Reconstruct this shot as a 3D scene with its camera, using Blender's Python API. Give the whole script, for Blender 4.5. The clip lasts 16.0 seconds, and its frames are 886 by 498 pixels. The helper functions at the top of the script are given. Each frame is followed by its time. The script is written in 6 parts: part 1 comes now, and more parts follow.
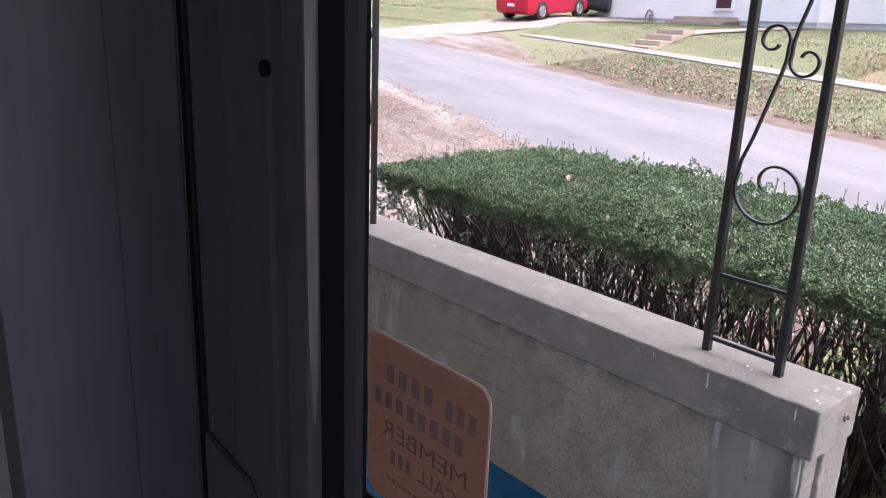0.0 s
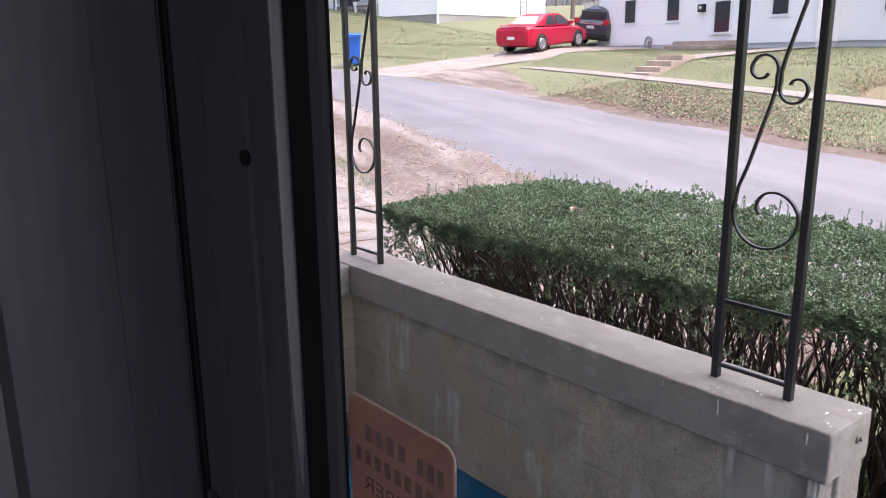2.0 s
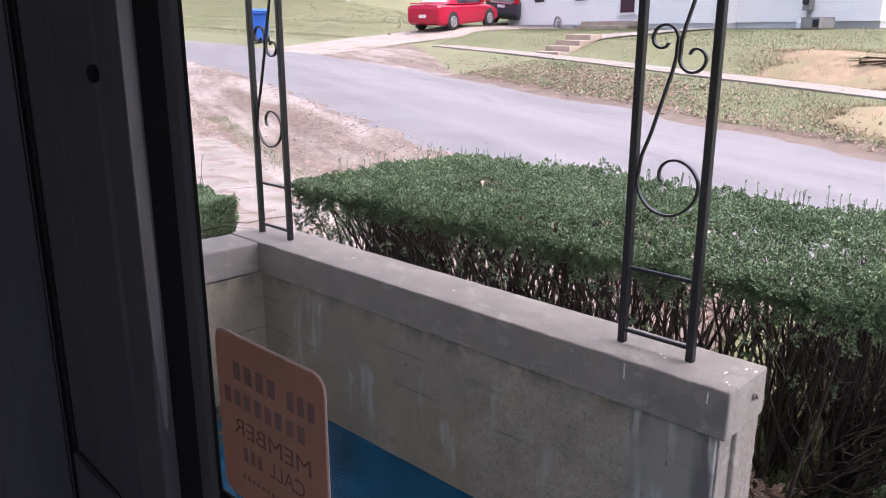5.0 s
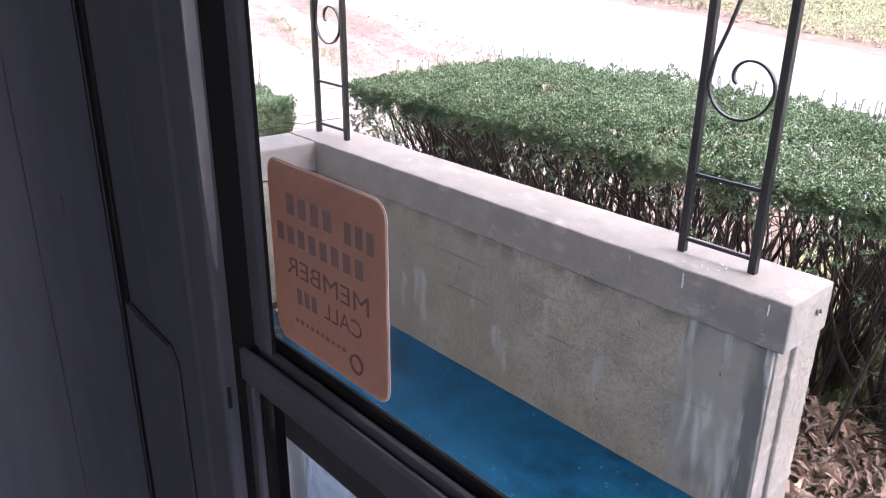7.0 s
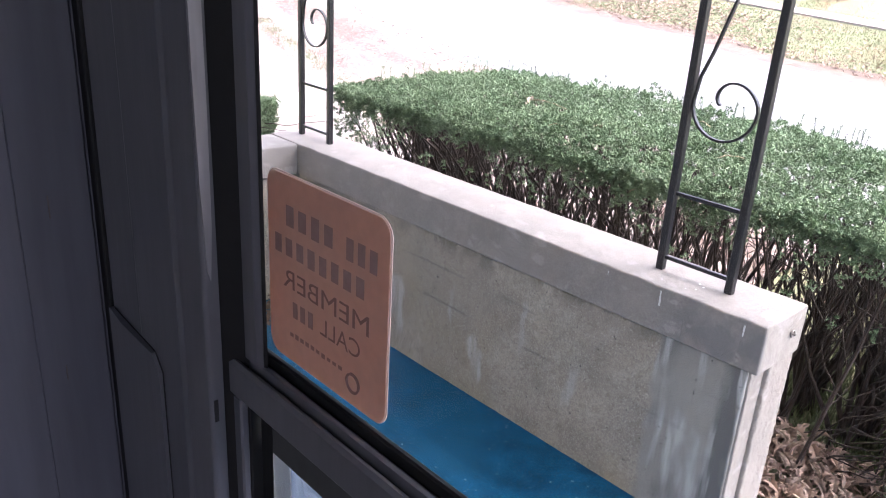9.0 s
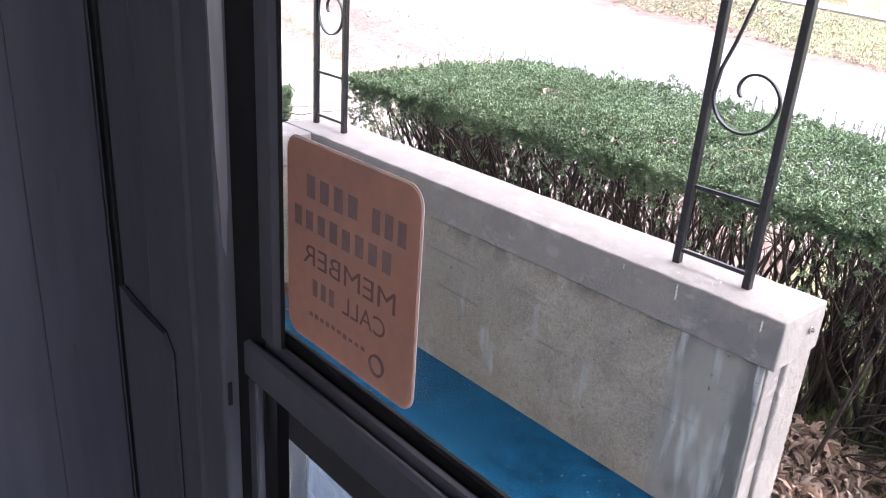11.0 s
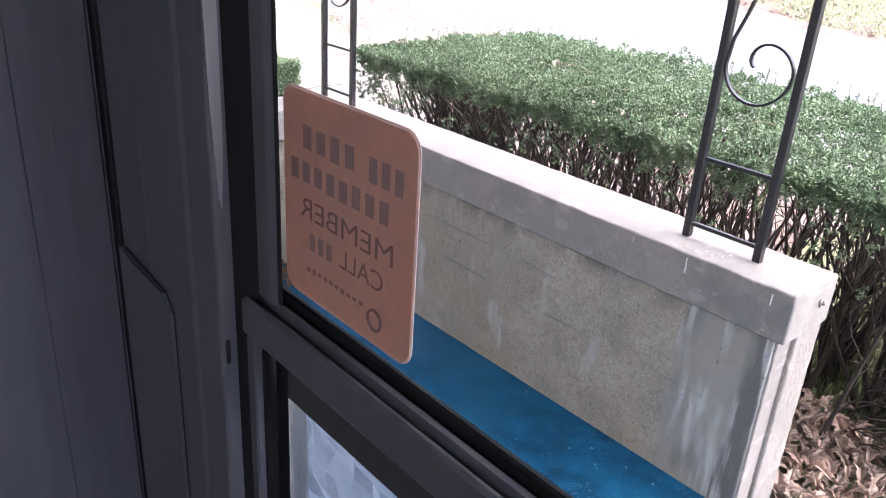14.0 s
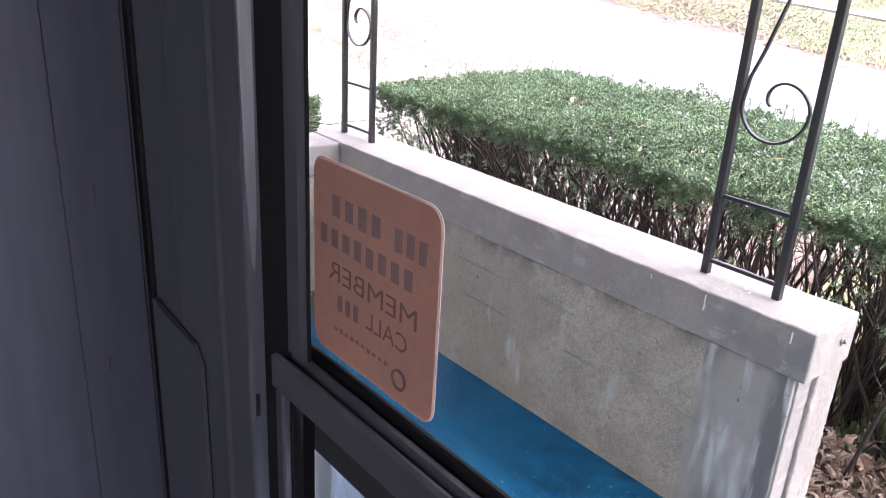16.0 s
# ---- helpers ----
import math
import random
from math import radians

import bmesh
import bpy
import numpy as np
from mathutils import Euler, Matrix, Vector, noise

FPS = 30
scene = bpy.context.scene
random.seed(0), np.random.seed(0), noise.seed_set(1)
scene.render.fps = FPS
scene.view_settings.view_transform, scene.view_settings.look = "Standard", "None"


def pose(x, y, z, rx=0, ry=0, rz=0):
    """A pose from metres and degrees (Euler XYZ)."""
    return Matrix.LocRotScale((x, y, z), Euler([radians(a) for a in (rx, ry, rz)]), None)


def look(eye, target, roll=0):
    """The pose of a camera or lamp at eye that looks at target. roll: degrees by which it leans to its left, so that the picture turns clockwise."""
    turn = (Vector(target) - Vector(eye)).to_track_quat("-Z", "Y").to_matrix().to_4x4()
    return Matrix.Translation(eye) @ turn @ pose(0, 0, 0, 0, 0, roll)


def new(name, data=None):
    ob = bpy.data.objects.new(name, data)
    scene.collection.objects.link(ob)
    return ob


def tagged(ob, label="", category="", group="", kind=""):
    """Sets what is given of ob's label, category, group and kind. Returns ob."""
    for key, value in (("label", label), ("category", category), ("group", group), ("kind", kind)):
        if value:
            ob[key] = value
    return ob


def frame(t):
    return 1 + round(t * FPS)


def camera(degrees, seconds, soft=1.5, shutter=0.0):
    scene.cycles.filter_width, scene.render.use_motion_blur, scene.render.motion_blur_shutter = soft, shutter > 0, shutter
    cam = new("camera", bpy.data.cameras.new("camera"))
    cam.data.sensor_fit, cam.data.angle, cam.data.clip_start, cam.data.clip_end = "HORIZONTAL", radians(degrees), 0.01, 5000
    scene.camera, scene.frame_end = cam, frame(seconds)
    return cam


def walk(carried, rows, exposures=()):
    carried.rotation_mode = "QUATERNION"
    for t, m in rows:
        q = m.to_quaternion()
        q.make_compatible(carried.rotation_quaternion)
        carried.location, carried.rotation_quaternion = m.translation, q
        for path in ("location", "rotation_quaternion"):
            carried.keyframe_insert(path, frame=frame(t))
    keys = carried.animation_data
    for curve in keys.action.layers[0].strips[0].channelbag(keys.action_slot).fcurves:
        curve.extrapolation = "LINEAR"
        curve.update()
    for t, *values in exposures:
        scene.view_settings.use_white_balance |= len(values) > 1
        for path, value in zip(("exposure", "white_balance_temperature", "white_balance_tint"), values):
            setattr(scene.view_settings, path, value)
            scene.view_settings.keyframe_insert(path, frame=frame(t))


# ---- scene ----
cam = camera(58.8, 16.0, soft=1.0)
PATH = [
    (0, (-2.254, -1.019, 1.785), (-1.009, 0.44, 1.218), 2.2),
    (0.5, (-2.267, -1.031, 1.792), (-1.004, 0.414, 1.231), 2.3),
    (1, (-2.259, -1.046, 1.801), (-0.983, 0.398, 1.267), 2.0),
    (1.5, (-2.249, -1.044, 1.81), (-0.992, 0.42, 1.283), 0.3),
    (2, (-2.256, -1.056, 1.812), (-1.02, 0.439, 1.327), -0.6),
    (2.5, (-2.242, -1.055, 1.802), (-0.979, 0.431, 1.357), -0.7),
    (3, (-2.222, -1.072, 1.802), (-0.905, 0.36, 1.339), -0.3),
    (3.5, (-2.215, -1.063, 1.805), (-0.827, 0.275, 1.275), -0.1),
    (3.7, (-2.22, -1.08, 1.805), (-0.825, 0.252, 1.277), -0.1),
    (5.8, (-2.23, -1.043, 1.758), (-0.88, 0.323, 1.2), 0.5),
    (6, (-2.229, -1.043, 1.756), (-0.905, 0.327, 1.148), 0.9),
    (6.5, (-2.231, -1.037, 1.751), (-0.954, 0.356, 1.096), 0.9),
    (7, (-2.217, -1.032, 1.733), (-0.981, 0.35, 0.984), 0.6),
    (7.5, (-2.213, -1.027, 1.73), (-0.981, 0.343, 0.952), 0.8),
    (8, (-2.213, -1.028, 1.733), (-0.95, 0.331, 0.985), 1.6),
    (8.5, (-2.215, -1.025, 1.734), (-0.937, 0.325, 0.997), 2.4),
    (9, (-2.22, -1.019, 1.735), (-0.935, 0.33, 1.005), 3.5),
    (11.5, (-2.212, -1.0, 1.718), (-0.961, 0.36, 0.952), 4.0),
    (12, (-2.219, -1.002, 1.724), (-0.976, 0.356, 0.943), 4.1),
    (12.5, (-2.222, -1.004, 1.724), (-0.986, 0.37, 0.96), 4.1),
    (13, (-2.212, -1.002, 1.716), (-0.99, 0.375, 0.935), 3.9),
    (13.5, (-2.204, -0.999, 1.707), (-0.991, 0.368, 0.894), 3.8),
    (14, (-2.207, -1.001, 1.709), (-0.98, 0.356, 0.901), 3.8),
    (14.5, (-2.211, -1.004, 1.712), (-0.963, 0.352, 0.933), 4.0),
    (15, (-2.212, -1.004, 1.713), (-0.96, 0.356, 0.949), 4.2),
    (15.5, (-2.212, -1.005, 1.715), (-0.966, 0.365, 0.957), 4.0),
    (16, (-2.216, -1.008, 1.727), (-1.006, 0.406, 0.993), 3.3),
]
EXPOSURES = [(0, 1.98, 6050, 20), (1, 1.95, 6050, 20), (2, 1.80, 6050, 20), (3.7, 1.68, 6050, 20), (6, 1.88, 6050, 22), (6.5, 2.08, 6050, 22), (7, 2.75, 6000, 22), (9, 2.90, 5950, 20), (16, 3.10, 5950, 21)]
walk(cam, [(t, look(eye, target, roll)) for t, eye, target, roll in PATH], EXPOSURES)

# world and light: an overcast late-autumn day
world = bpy.data.worlds.new("sky")
scene.world = world
world.use_nodes = True
wn = world.node_tree.nodes
sky = wn.new("ShaderNodeTexSky")
sky.sky_type, sky.sun_disc = "NISHITA", False
sky.sun_elevation, sky.sun_rotation = radians(69), radians(150)
sky.air_density, sky.dust_density, sky.ozone_density = 0.6, 7.0, 0.5
wn["Background"].inputs[1].default_value = 0.15
world.node_tree.links.new(sky.outputs[0], wn["Background"].inputs[0])
sun = new("sun", bpy.data.lights.new("sun", "SUN"))
sun.data.energy, sun.data.angle, sun.data.color = 1.0, radians(120), (1.0, 0.97, 0.93)
sun.matrix_world = look((3.0, -5.5, 16), (0, 0, 0))
# added fill light for the dim room, set in an unseen, assumed side opening
lamp = new("room_fill", bpy.data.lights.new("room_fill", "AREA"))
lamp.data.shape, lamp.data.size, lamp.data.size_y, lamp.data.energy = "RECTANGLE", 1.3, 1.1, 1.15
lamp.data.color = (0.82, 0.86, 1.0)
lamp.matrix_world = look((-3.6, -2.98, 1.85), (-3.4, 0, 1.6))

# ---- materials ----
def mat(name, base, rough=0.7, metal=0.0, var=0.25, scale=8.0, fine=90.0, bump=0.15, second=None, mix=0.5, spec=0.5, per_piece=0.0, stretch=(1, 1, 1)):
    """A surface with stains at a coarse scale, grain at a fine one and relief from the grain."""
    m = bpy.data.materials.new(name)
    m.use_nodes = True
    n, l = m.node_tree.nodes, m.node_tree.links
    b = n["Principled BSDF"]
    b.inputs["Roughness"].default_value = rough
    b.inputs["Metallic"].default_value = metal
    b.inputs["Specular IOR Level"].default_value = spec
    co = n.new("ShaderNodeNewGeometry")
    mp = n.new("ShaderNodeMapping")
    mp.inputs["Scale"].default_value = stretch
    l.new(co.outputs["Position"], mp.inputs["Vector"])
    big = n.new("ShaderNodeTexNoise")
    big.inputs["Scale"].default_value, big.inputs["Detail"].default_value = scale, 5
    small = n.new("ShaderNodeTexNoise")
    small.inputs["Scale"].default_value, small.inputs["Detail"].default_value = fine, 3
    for t in (big, small):
        l.new(mp.outputs[0], t.inputs["Vector"])
    ramp = n.new("ShaderNodeValToRGB")
    dark = second or tuple(c * (1 - var) for c in base)
    ramp.color_ramp.elements[0].position, ramp.color_ramp.elements[1].position = 0.5 - 0.18 * (2 * mix), 0.5 + 0.18 * (2 - 2 * mix)
    ramp.color_ramp.elements[0].color, ramp.color_ramp.elements[1].color = (*dark, 1), (*base, 1)
    l.new(big.outputs["Fac"], ramp.inputs["Fac"])
    grain = n.new("ShaderNodeMapRange")
    grain.inputs["From Min"].default_value, grain.inputs["From Max"].default_value = 0.3, 0.7
    grain.inputs["To Min"].default_value, grain.inputs["To Max"].default_value = 1 - var * 0.6, 1 + var * 0.6
    l.new(small.outputs["Fac"], grain.inputs["Value"])
    hsv = n.new("ShaderNodeHueSaturation")
    l.new(ramp.outputs["Color"], hsv.inputs["Color"])
    if per_piece:
        info, add = n.new("ShaderNodeNewGeometry"), n.new("ShaderNodeMath")
        add.operation, add.inputs[1].default_value = "MULTIPLY_ADD", per_piece
        l.new(info.outputs["Random Per Island"], add.inputs[0])
        l.new(grain.outputs[0], add.inputs[2])
        sub = n.new("ShaderNodeMath")
        sub.operation, sub.inputs[1].default_value = "SUBTRACT", per_piece / 2
        l.new(add.outputs[0], sub.inputs[0])
        l.new(sub.outputs[0], hsv.inputs["Value"])
    else:
        l.new(grain.outputs[0], hsv.inputs["Value"])
    l.new(hsv.outputs["Color"], b.inputs["Base Color"])
    if bump:
        bp = n.new("ShaderNodeBump")
        bp.inputs["Strength"].default_value, bp.inputs["Distance"].default_value = bump, 0.3 / fine
        l.new(small.outputs["Fac"], bp.inputs["Height"])
        l.new(bp.outputs[0], b.inputs["Normal"])
    return m


M_concrete = mat("cap_concrete", (0.290, 0.266, 0.240), 0.92, var=0.22, scale=9, fine=130, bump=0.6)
M_render = mat("wall_render", (0.375, 0.335, 0.272), 0.94, var=0.36, scale=5, fine=130, bump=0.6)
M_blue = mat("blue_floor_paint", (0.006, 0.088, 0.182), 0.7, var=0.5, scale=9, fine=110, bump=0.35, spec=0.15)
M_iron = mat("black_iron_paint", (0.012, 0.012, 0.014), 0.38, var=0.3, scale=20, fine=200, bump=0.1)
M_asphalt = mat("asphalt", (0.140, 0.136, 0.147), 0.9, var=0.26, scale=0.8, fine=45, bump=0.3)
M_dirt = mat("dirt", (0.165, 0.118, 0.095), 0.95, var=0.5, scale=2.2, fine=22, bump=0.8)
M_grass = mat("grass", (0.11, 0.135, 0.058), 0.9, var=0.4, scale=1.0, fine=40, bump=0.6, second=(0.15, 0.145, 0.08))
M_walk = mat("walk_concrete", (0.235, 0.21, 0.185), 0.9, var=0.2, scale=2, fine=80)
M_step = mat("step_concrete", (0.44, 0.35, 0.28), 0.9, var=0.25, scale=3, fine=80)
M_siding = mat("white_siding", (0.88, 0.86, 0.83), 0.55, var=0.05, scale=2, fine=60, bump=0.05)
M_found = mat("foundation_paint", (0.68, 0.67, 0.66), 0.85, var=0.15, scale=2, fine=40)
M_block = mat("block", (0.36, 0.34, 0.31), 0.9, var=0.2, scale=2, fine=40)
M_roof = mat("shingle", (0.09, 0.085, 0.085), 0.9, var=0.3, scale=2, fine=30)
M_dark = mat("window_dark", (0.035, 0.04, 0.05), 0.15, var=0.3, scale=1, fine=20, bump=0)
M_red = mat("red_car_paint", (0.42, 0.008, 0.035), 0.25, var=0.05, scale=2, fine=80, bump=0)
M_bin = mat("blue_plastic", (0.02, 0.12, 0.50), 0.5, var=0.15, scale=4, fine=60, bump=0.05)
M_aluminium = mat("painted_aluminium", (0.145, 0.145, 0.16), 0.33, var=0.12, scale=6, fine=150, bump=0.06, stretch=(1, 1, 0.12))
M_jamb = mat("jamb_paint", (0.145, 0.145, 0.17), 0.55, var=0.15, scale=6, fine=120, bump=0.1, stretch=(1, 1, 0.08))
M_gasket = mat("black_gasket", (0.01, 0.01, 0.01), 0.6, var=0.2, scale=20, fine=200, bump=0)
M_plaster = mat("room_paint", (0.45, 0.43, 0.42), 0.9, var=0.1, scale=2, fine=60)
M_needle = mat("needles", (0.182, 0.252, 0.150), 0.65, var=0.6, scale=4, fine=24, bump=0, second=(0.080, 0.130, 0.066), per_piece=0.35, spec=0.25)
M_bark = mat("bark", (0.048, 0.036, 0.029), 0.9, var=0.35, scale=10, fine=80, bump=0.4, per_piece=0.5)

M_straw = mat("straw", (0.29, 0.215, 0.135), 0.95, var=0.25, scale=3, fine=50, bump=0.5)
M_gravel = mat("pale_gravel", (0.29, 0.255, 0.235), 0.95, var=0.3, scale=1.5, fine=35, bump=0.5, second=(0.23, 0.185, 0.16))
M_gutter = mat("gutter_earth", (0.085, 0.062, 0.048), 0.95, var=0.4, scale=3, fine=24, bump=0.6, second=(0.15, 0.11, 0.085))
M_leaf = mat("dry_leaf", (0.36, 0.265, 0.21), 0.8, var=0.3, scale=6, fine=60, bump=0.2, per_piece=0.8)
M_old_leaf = mat("wet_brown_leaf", (0.10, 0.064, 0.045), 0.7, var=0.3, scale=6, fine=60, bump=0.2, per_piece=0.7)
M_blade = mat("grass_blade", (0.11, 0.16, 0.06), 0.7, var=0.3, scale=1.2, fine=10, bump=0, second=(0.18, 0.165, 0.10), per_piece=0.6)
M_black = mat("black_rubber", (0.02, 0.02, 0.02), 0.7, var=0.2, scale=10, fine=80, bump=0.05)
M_rim = mat("alloy", (0.55, 0.55, 0.56), 0.3, metal=0.9, var=0.1, scale=10, fine=60, bump=0)
M_grey_car = mat("grey_car_paint", (0.06, 0.065, 0.075), 0.25, var=0.05, scale=2, fine=80, bump=0)
M_tail = mat("red_lamp", (0.5, 0.02, 0.03), 0.2, var=0.1, scale=10, fine=60, bump=0)
M_white = mat("white_trim", (0.8, 0.8, 0.79), 0.5, var=0.06, scale=4, fine=60, bump=0.03)
M_plate = mat("plate_white", (0.7, 0.7, 0.7), 0.4, var=0.1, scale=20, fine=80, bump=0)
M_metal_grey = mat("grey_metal", (0.35, 0.33, 0.31), 0.5, metal=0.3, var=0.2, scale=5, fine=60)
M_wood = mat("deck_wood", (0.20, 0.10, 0.07), 0.8, var=0.3, scale=3, fine=50)
M_shutter = mat("shutter_blue_grey", (0.10, 0.12, 0.16), 0.6, var=0.1, scale=3, fine=60)
M_rail = mat("porch_rail_brown", (0.20, 0.17, 0.16), 0.8, var=0.2, scale=3, fine=60)
M_trunk = mat("tree_bark", (0.20, 0.165, 0.14), 0.9, var=0.35, scale=6, fine=50, bump=0.5)
M_far = mat("far_twigs", (0.22, 0.20, 0.19), 0.95, var=0.3, scale=0.5, fine=8, bump=0.3)
M_text = mat("sticker_ink", (0.36, 0.255, 0.23), 0.7, var=0.1, scale=30, fine=300, bump=0)
M_bar = mat("faded_ink", (0.47, 0.345, 0.31), 0.7, var=0.1, scale=30, fine=300, bump=0)
M_chrome = mat("steel_eye", (0.3, 0.28, 0.26), 0.4, metal=0.8, var=0.3, scale=60, fine=300, bump=0.1)
M_stone = mat("loose_stone", (0.33, 0.285, 0.255), 0.9, var=0.2, scale=8, fine=80, per_piece=0.5)
M_chip = mat("white_drips", (0.72, 0.71, 0.69), 0.85, var=0.15, scale=20, fine=200)


def extend(m, build):
    """Adds to a material's base colour: build(nodes, links, old colour socket) returns the new one."""
    n, l = m.node_tree.nodes, m.node_tree.links
    b = n["Principled BSDF"]
    old = b.inputs["Base Color"].links[0].from_socket
    l.new(build(n, l, old), b.inputs["Base Color"])


def mixed(n, l, fac, a, b_col, blend="MIX"):
    mx = n.new("ShaderNodeMix")
    mx.data_type, mx.blend_type = "RGBA", blend
    l.new(fac, mx.inputs["Factor"])
    l.new(a, mx.inputs[6])
    if hasattr(b_col, "__len__"):
        mx.inputs[7].default_value = (*b_col, 1)
    else:
        l.new(b_col, mx.inputs[7])
    return mx.outputs[2]


def noise_mask(n, l, scale, lo, hi, stretch=(1, 1, 1), shift=(0, 0, 0), detail=4):
    g, mp, t, r = n.new("ShaderNodeNewGeometry"), n.new("ShaderNodeMapping"), n.new("ShaderNodeTexNoise"), n.new("ShaderNodeMapRange")
    mp.inputs["Scale"].default_value, mp.inputs["Location"].default_value = stretch, shift
    t.inputs["Scale"].default_value, t.inputs["Detail"].default_value = scale, detail
    r.inputs["From Min"].default_value, r.inputs["From Max"].default_value = lo, hi
    l.new(g.outputs["Position"], mp.inputs[0])
    l.new(mp.outputs[0], t.inputs["Vector"])
    l.new(t.outputs["Fac"], r.inputs["Value"])
    return r.outputs[0]


# casting seams, rain streaks, pale lime runs, pits and the damp end of the parapet's render
def ramp_of(n, l, value, lo, hi, a=0.0, b=1.0):
    r = n.new("ShaderNodeMapRange")
    r.interpolation_type = "SMOOTHSTEP"
    r.inputs["From Min"].default_value, r.inputs["From Max"].default_value, r.inputs["To Min"].default_value, r.inputs["To Max"].default_value = lo, hi, a, b
    l.new(value, r.inputs["Value"])
    return r.outputs[0]


def times(n, l, a, b):
    m = n.new("ShaderNodeMath")
    m.operation = "MULTIPLY"
    l.new(a, m.inputs[0])
    if hasattr(b, "links"):
        l.new(b, m.inputs[1])
    else:
        m.inputs[1].default_value = b
    return m.outputs[0]


def streaks(n, l, old):
    g, x = n.new("ShaderNodeNewGeometry"), n.new("ShaderNodeSeparateXYZ")
    l.new(g.outputs["Position"], x.inputs[0])
    # olive and grey clouds, then a sandy speckle
    c = mixed(n, l, noise_mask(n, l, 3.0, 0.46, 0.66, (1, 1, 0.7), (3, 1, 2), 7), old, (0.300, 0.262, 0.190))
    c = mixed(n, l, noise_mask(n, l, 1.6, 0.48, 0.68, (1, 1, 0.8), (9, 2, 5), 7), c, (0.275, 0.245, 0.205))
    c = mixed(n, l, times(n, l, noise_mask(n, l, 34.0, 0.50, 0.64, (1, 1, 1), (7, 3, 1), 6), 0.45), c, (0.21, 0.185, 0.145))
    c = mixed(n, l, times(n, l, noise_mask(n, l, 150.0, 0.58, 0.68, (1, 1, 1), (1, 9, 4), 2), 0.8), c, (0.48, 0.445, 0.39))
    # the damp end: a cool grey field with a wandering but definite edge, then a darker border
    wob = n.new("ShaderNodeTexNoise")
    wob.inputs["Scale"].default_value, wob.inputs["Detail"].default_value = 7.0, 6
    l.new(g.outputs["Position"], wob.inputs["Vector"])
    wide = n.new("ShaderNodeMath")
    wide.operation, wide.inputs[1].default_value = "MULTIPLY_ADD", 0.14
    l.new(wob.outputs["Fac"], wide.inputs[0])
    l.new(x.outputs[1], wide.inputs[2])
    front = ramp_of(n, l, x.outputs[0], -0.117, -0.111, 1.0, 0.0)
    end = times(n, l, ramp_of(n, l, wide.outputs[0], 0.196, 0.224, 1.0, 0.0), front)
    c = mixed(n, l, times(n, l, end, 0.8), c, (0.275, 0.268, 0.245))
    blots = times(n, l, noise_mask(n, l, 7.0, 0.47, 0.60, (1, 1, 0.45), (1, 2, 8), 7), end)
    c = mixed(n, l, times(n, l, blots, 0.85), c, (0.185, 0.180, 0.165))
    rim = times(n, l, ramp_of(n, l, wide.outputs[0], -0.035, 0.005, 1.0, 0.0), noise_mask(n, l, 9.0, 0.30, 0.45, (1, 1, 0.5), (4, 2, 1), 6))
    c = mixed(n, l, times(n, l, times(n, l, rim, front), 0.8), c, (0.11, 0.108, 0.106))
    # lime runs at the damp end, and broad broken runs down from the cap further along
    drips = times(n, l, times(n, l, noise_mask(n, l, 26.0, 0.50, 0.62, (1, 1, 0.10), (2, 0, 0), 6), noise_mask(n, l, 8.0, 0.40, 0.56, (1, 1, 0.5), (3, 7, 2), 6)), end)
    c = mixed(n, l, times(n, l, drips, 0.9), c, (0.46, 0.455, 0.43))
    for at, half, low, high, share in ((0.47, 0.035, 0.10, 0.34, 0.35), (0.965, 0.032, -0.02, 0.25, 0.6), (1.10, 0.012, 0.05, 0.45, 0.3), (1.47, 0.045, 0.0, 0.34, 0.45), (1.60, 0.02, 0.02, 0.30, 0.35), (1.84, 0.05, 0.22, 0.57, 0.55), (1.98, 0.03, 0.1, 0.55, 0.4), (0.72, 0.02, 0.2, 0.5, 0.25)):
        off, gap = n.new("ShaderNodeMath"), n.new("ShaderNodeMath")
        off.operation, off.inputs[1].default_value = "SUBTRACT", at + 0.07
        gap.operation = "ABSOLUTE"
        l.new(wide.outputs[0], off.inputs[0])
        l.new(off.outputs[0], gap.inputs[0])
        run = times(n, l, ramp_of(n, l, gap.outputs[0], half * 0.55, half * 1.15, 1.0, 0.0), times(n, l, ramp_of(n, l, x.outputs[2], low, low + 0.12), ramp_of(n, l, x.outputs[2], high - 0.05, high, 1.0, 0.0)))
        run = times(n, l, run, noise_mask(n, l, 22.0, 0.36, 0.58, (1, 1, 0.12), (at, 2, 5), 6))
        c = mixed(n, l, times(n, l, times(n, l, run, front), min(0.9, share * 1.5)), c, (0.46, 0.45, 0.43))
    # blotchy darker tone towards the top of the front face, below the cap
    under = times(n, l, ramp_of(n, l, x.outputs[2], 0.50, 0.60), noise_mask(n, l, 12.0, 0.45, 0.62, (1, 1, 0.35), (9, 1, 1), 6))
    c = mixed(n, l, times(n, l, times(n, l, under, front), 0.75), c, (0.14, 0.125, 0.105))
    # seams between pours, slightly wavy
    wob = n.new("ShaderNodeTexNoise")
    wob.inputs["Scale"].default_value = 2.5
    l.new(g.outputs["Position"], wob.inputs["Vector"])
    z = n.new("ShaderNodeMath")
    z.operation, z.inputs[1].default_value = "MULTIPLY_ADD", 0.035
    l.new(wob.outputs["Fac"], z.inputs[0])
    l.new(x.outputs[2], z.inputs[2])
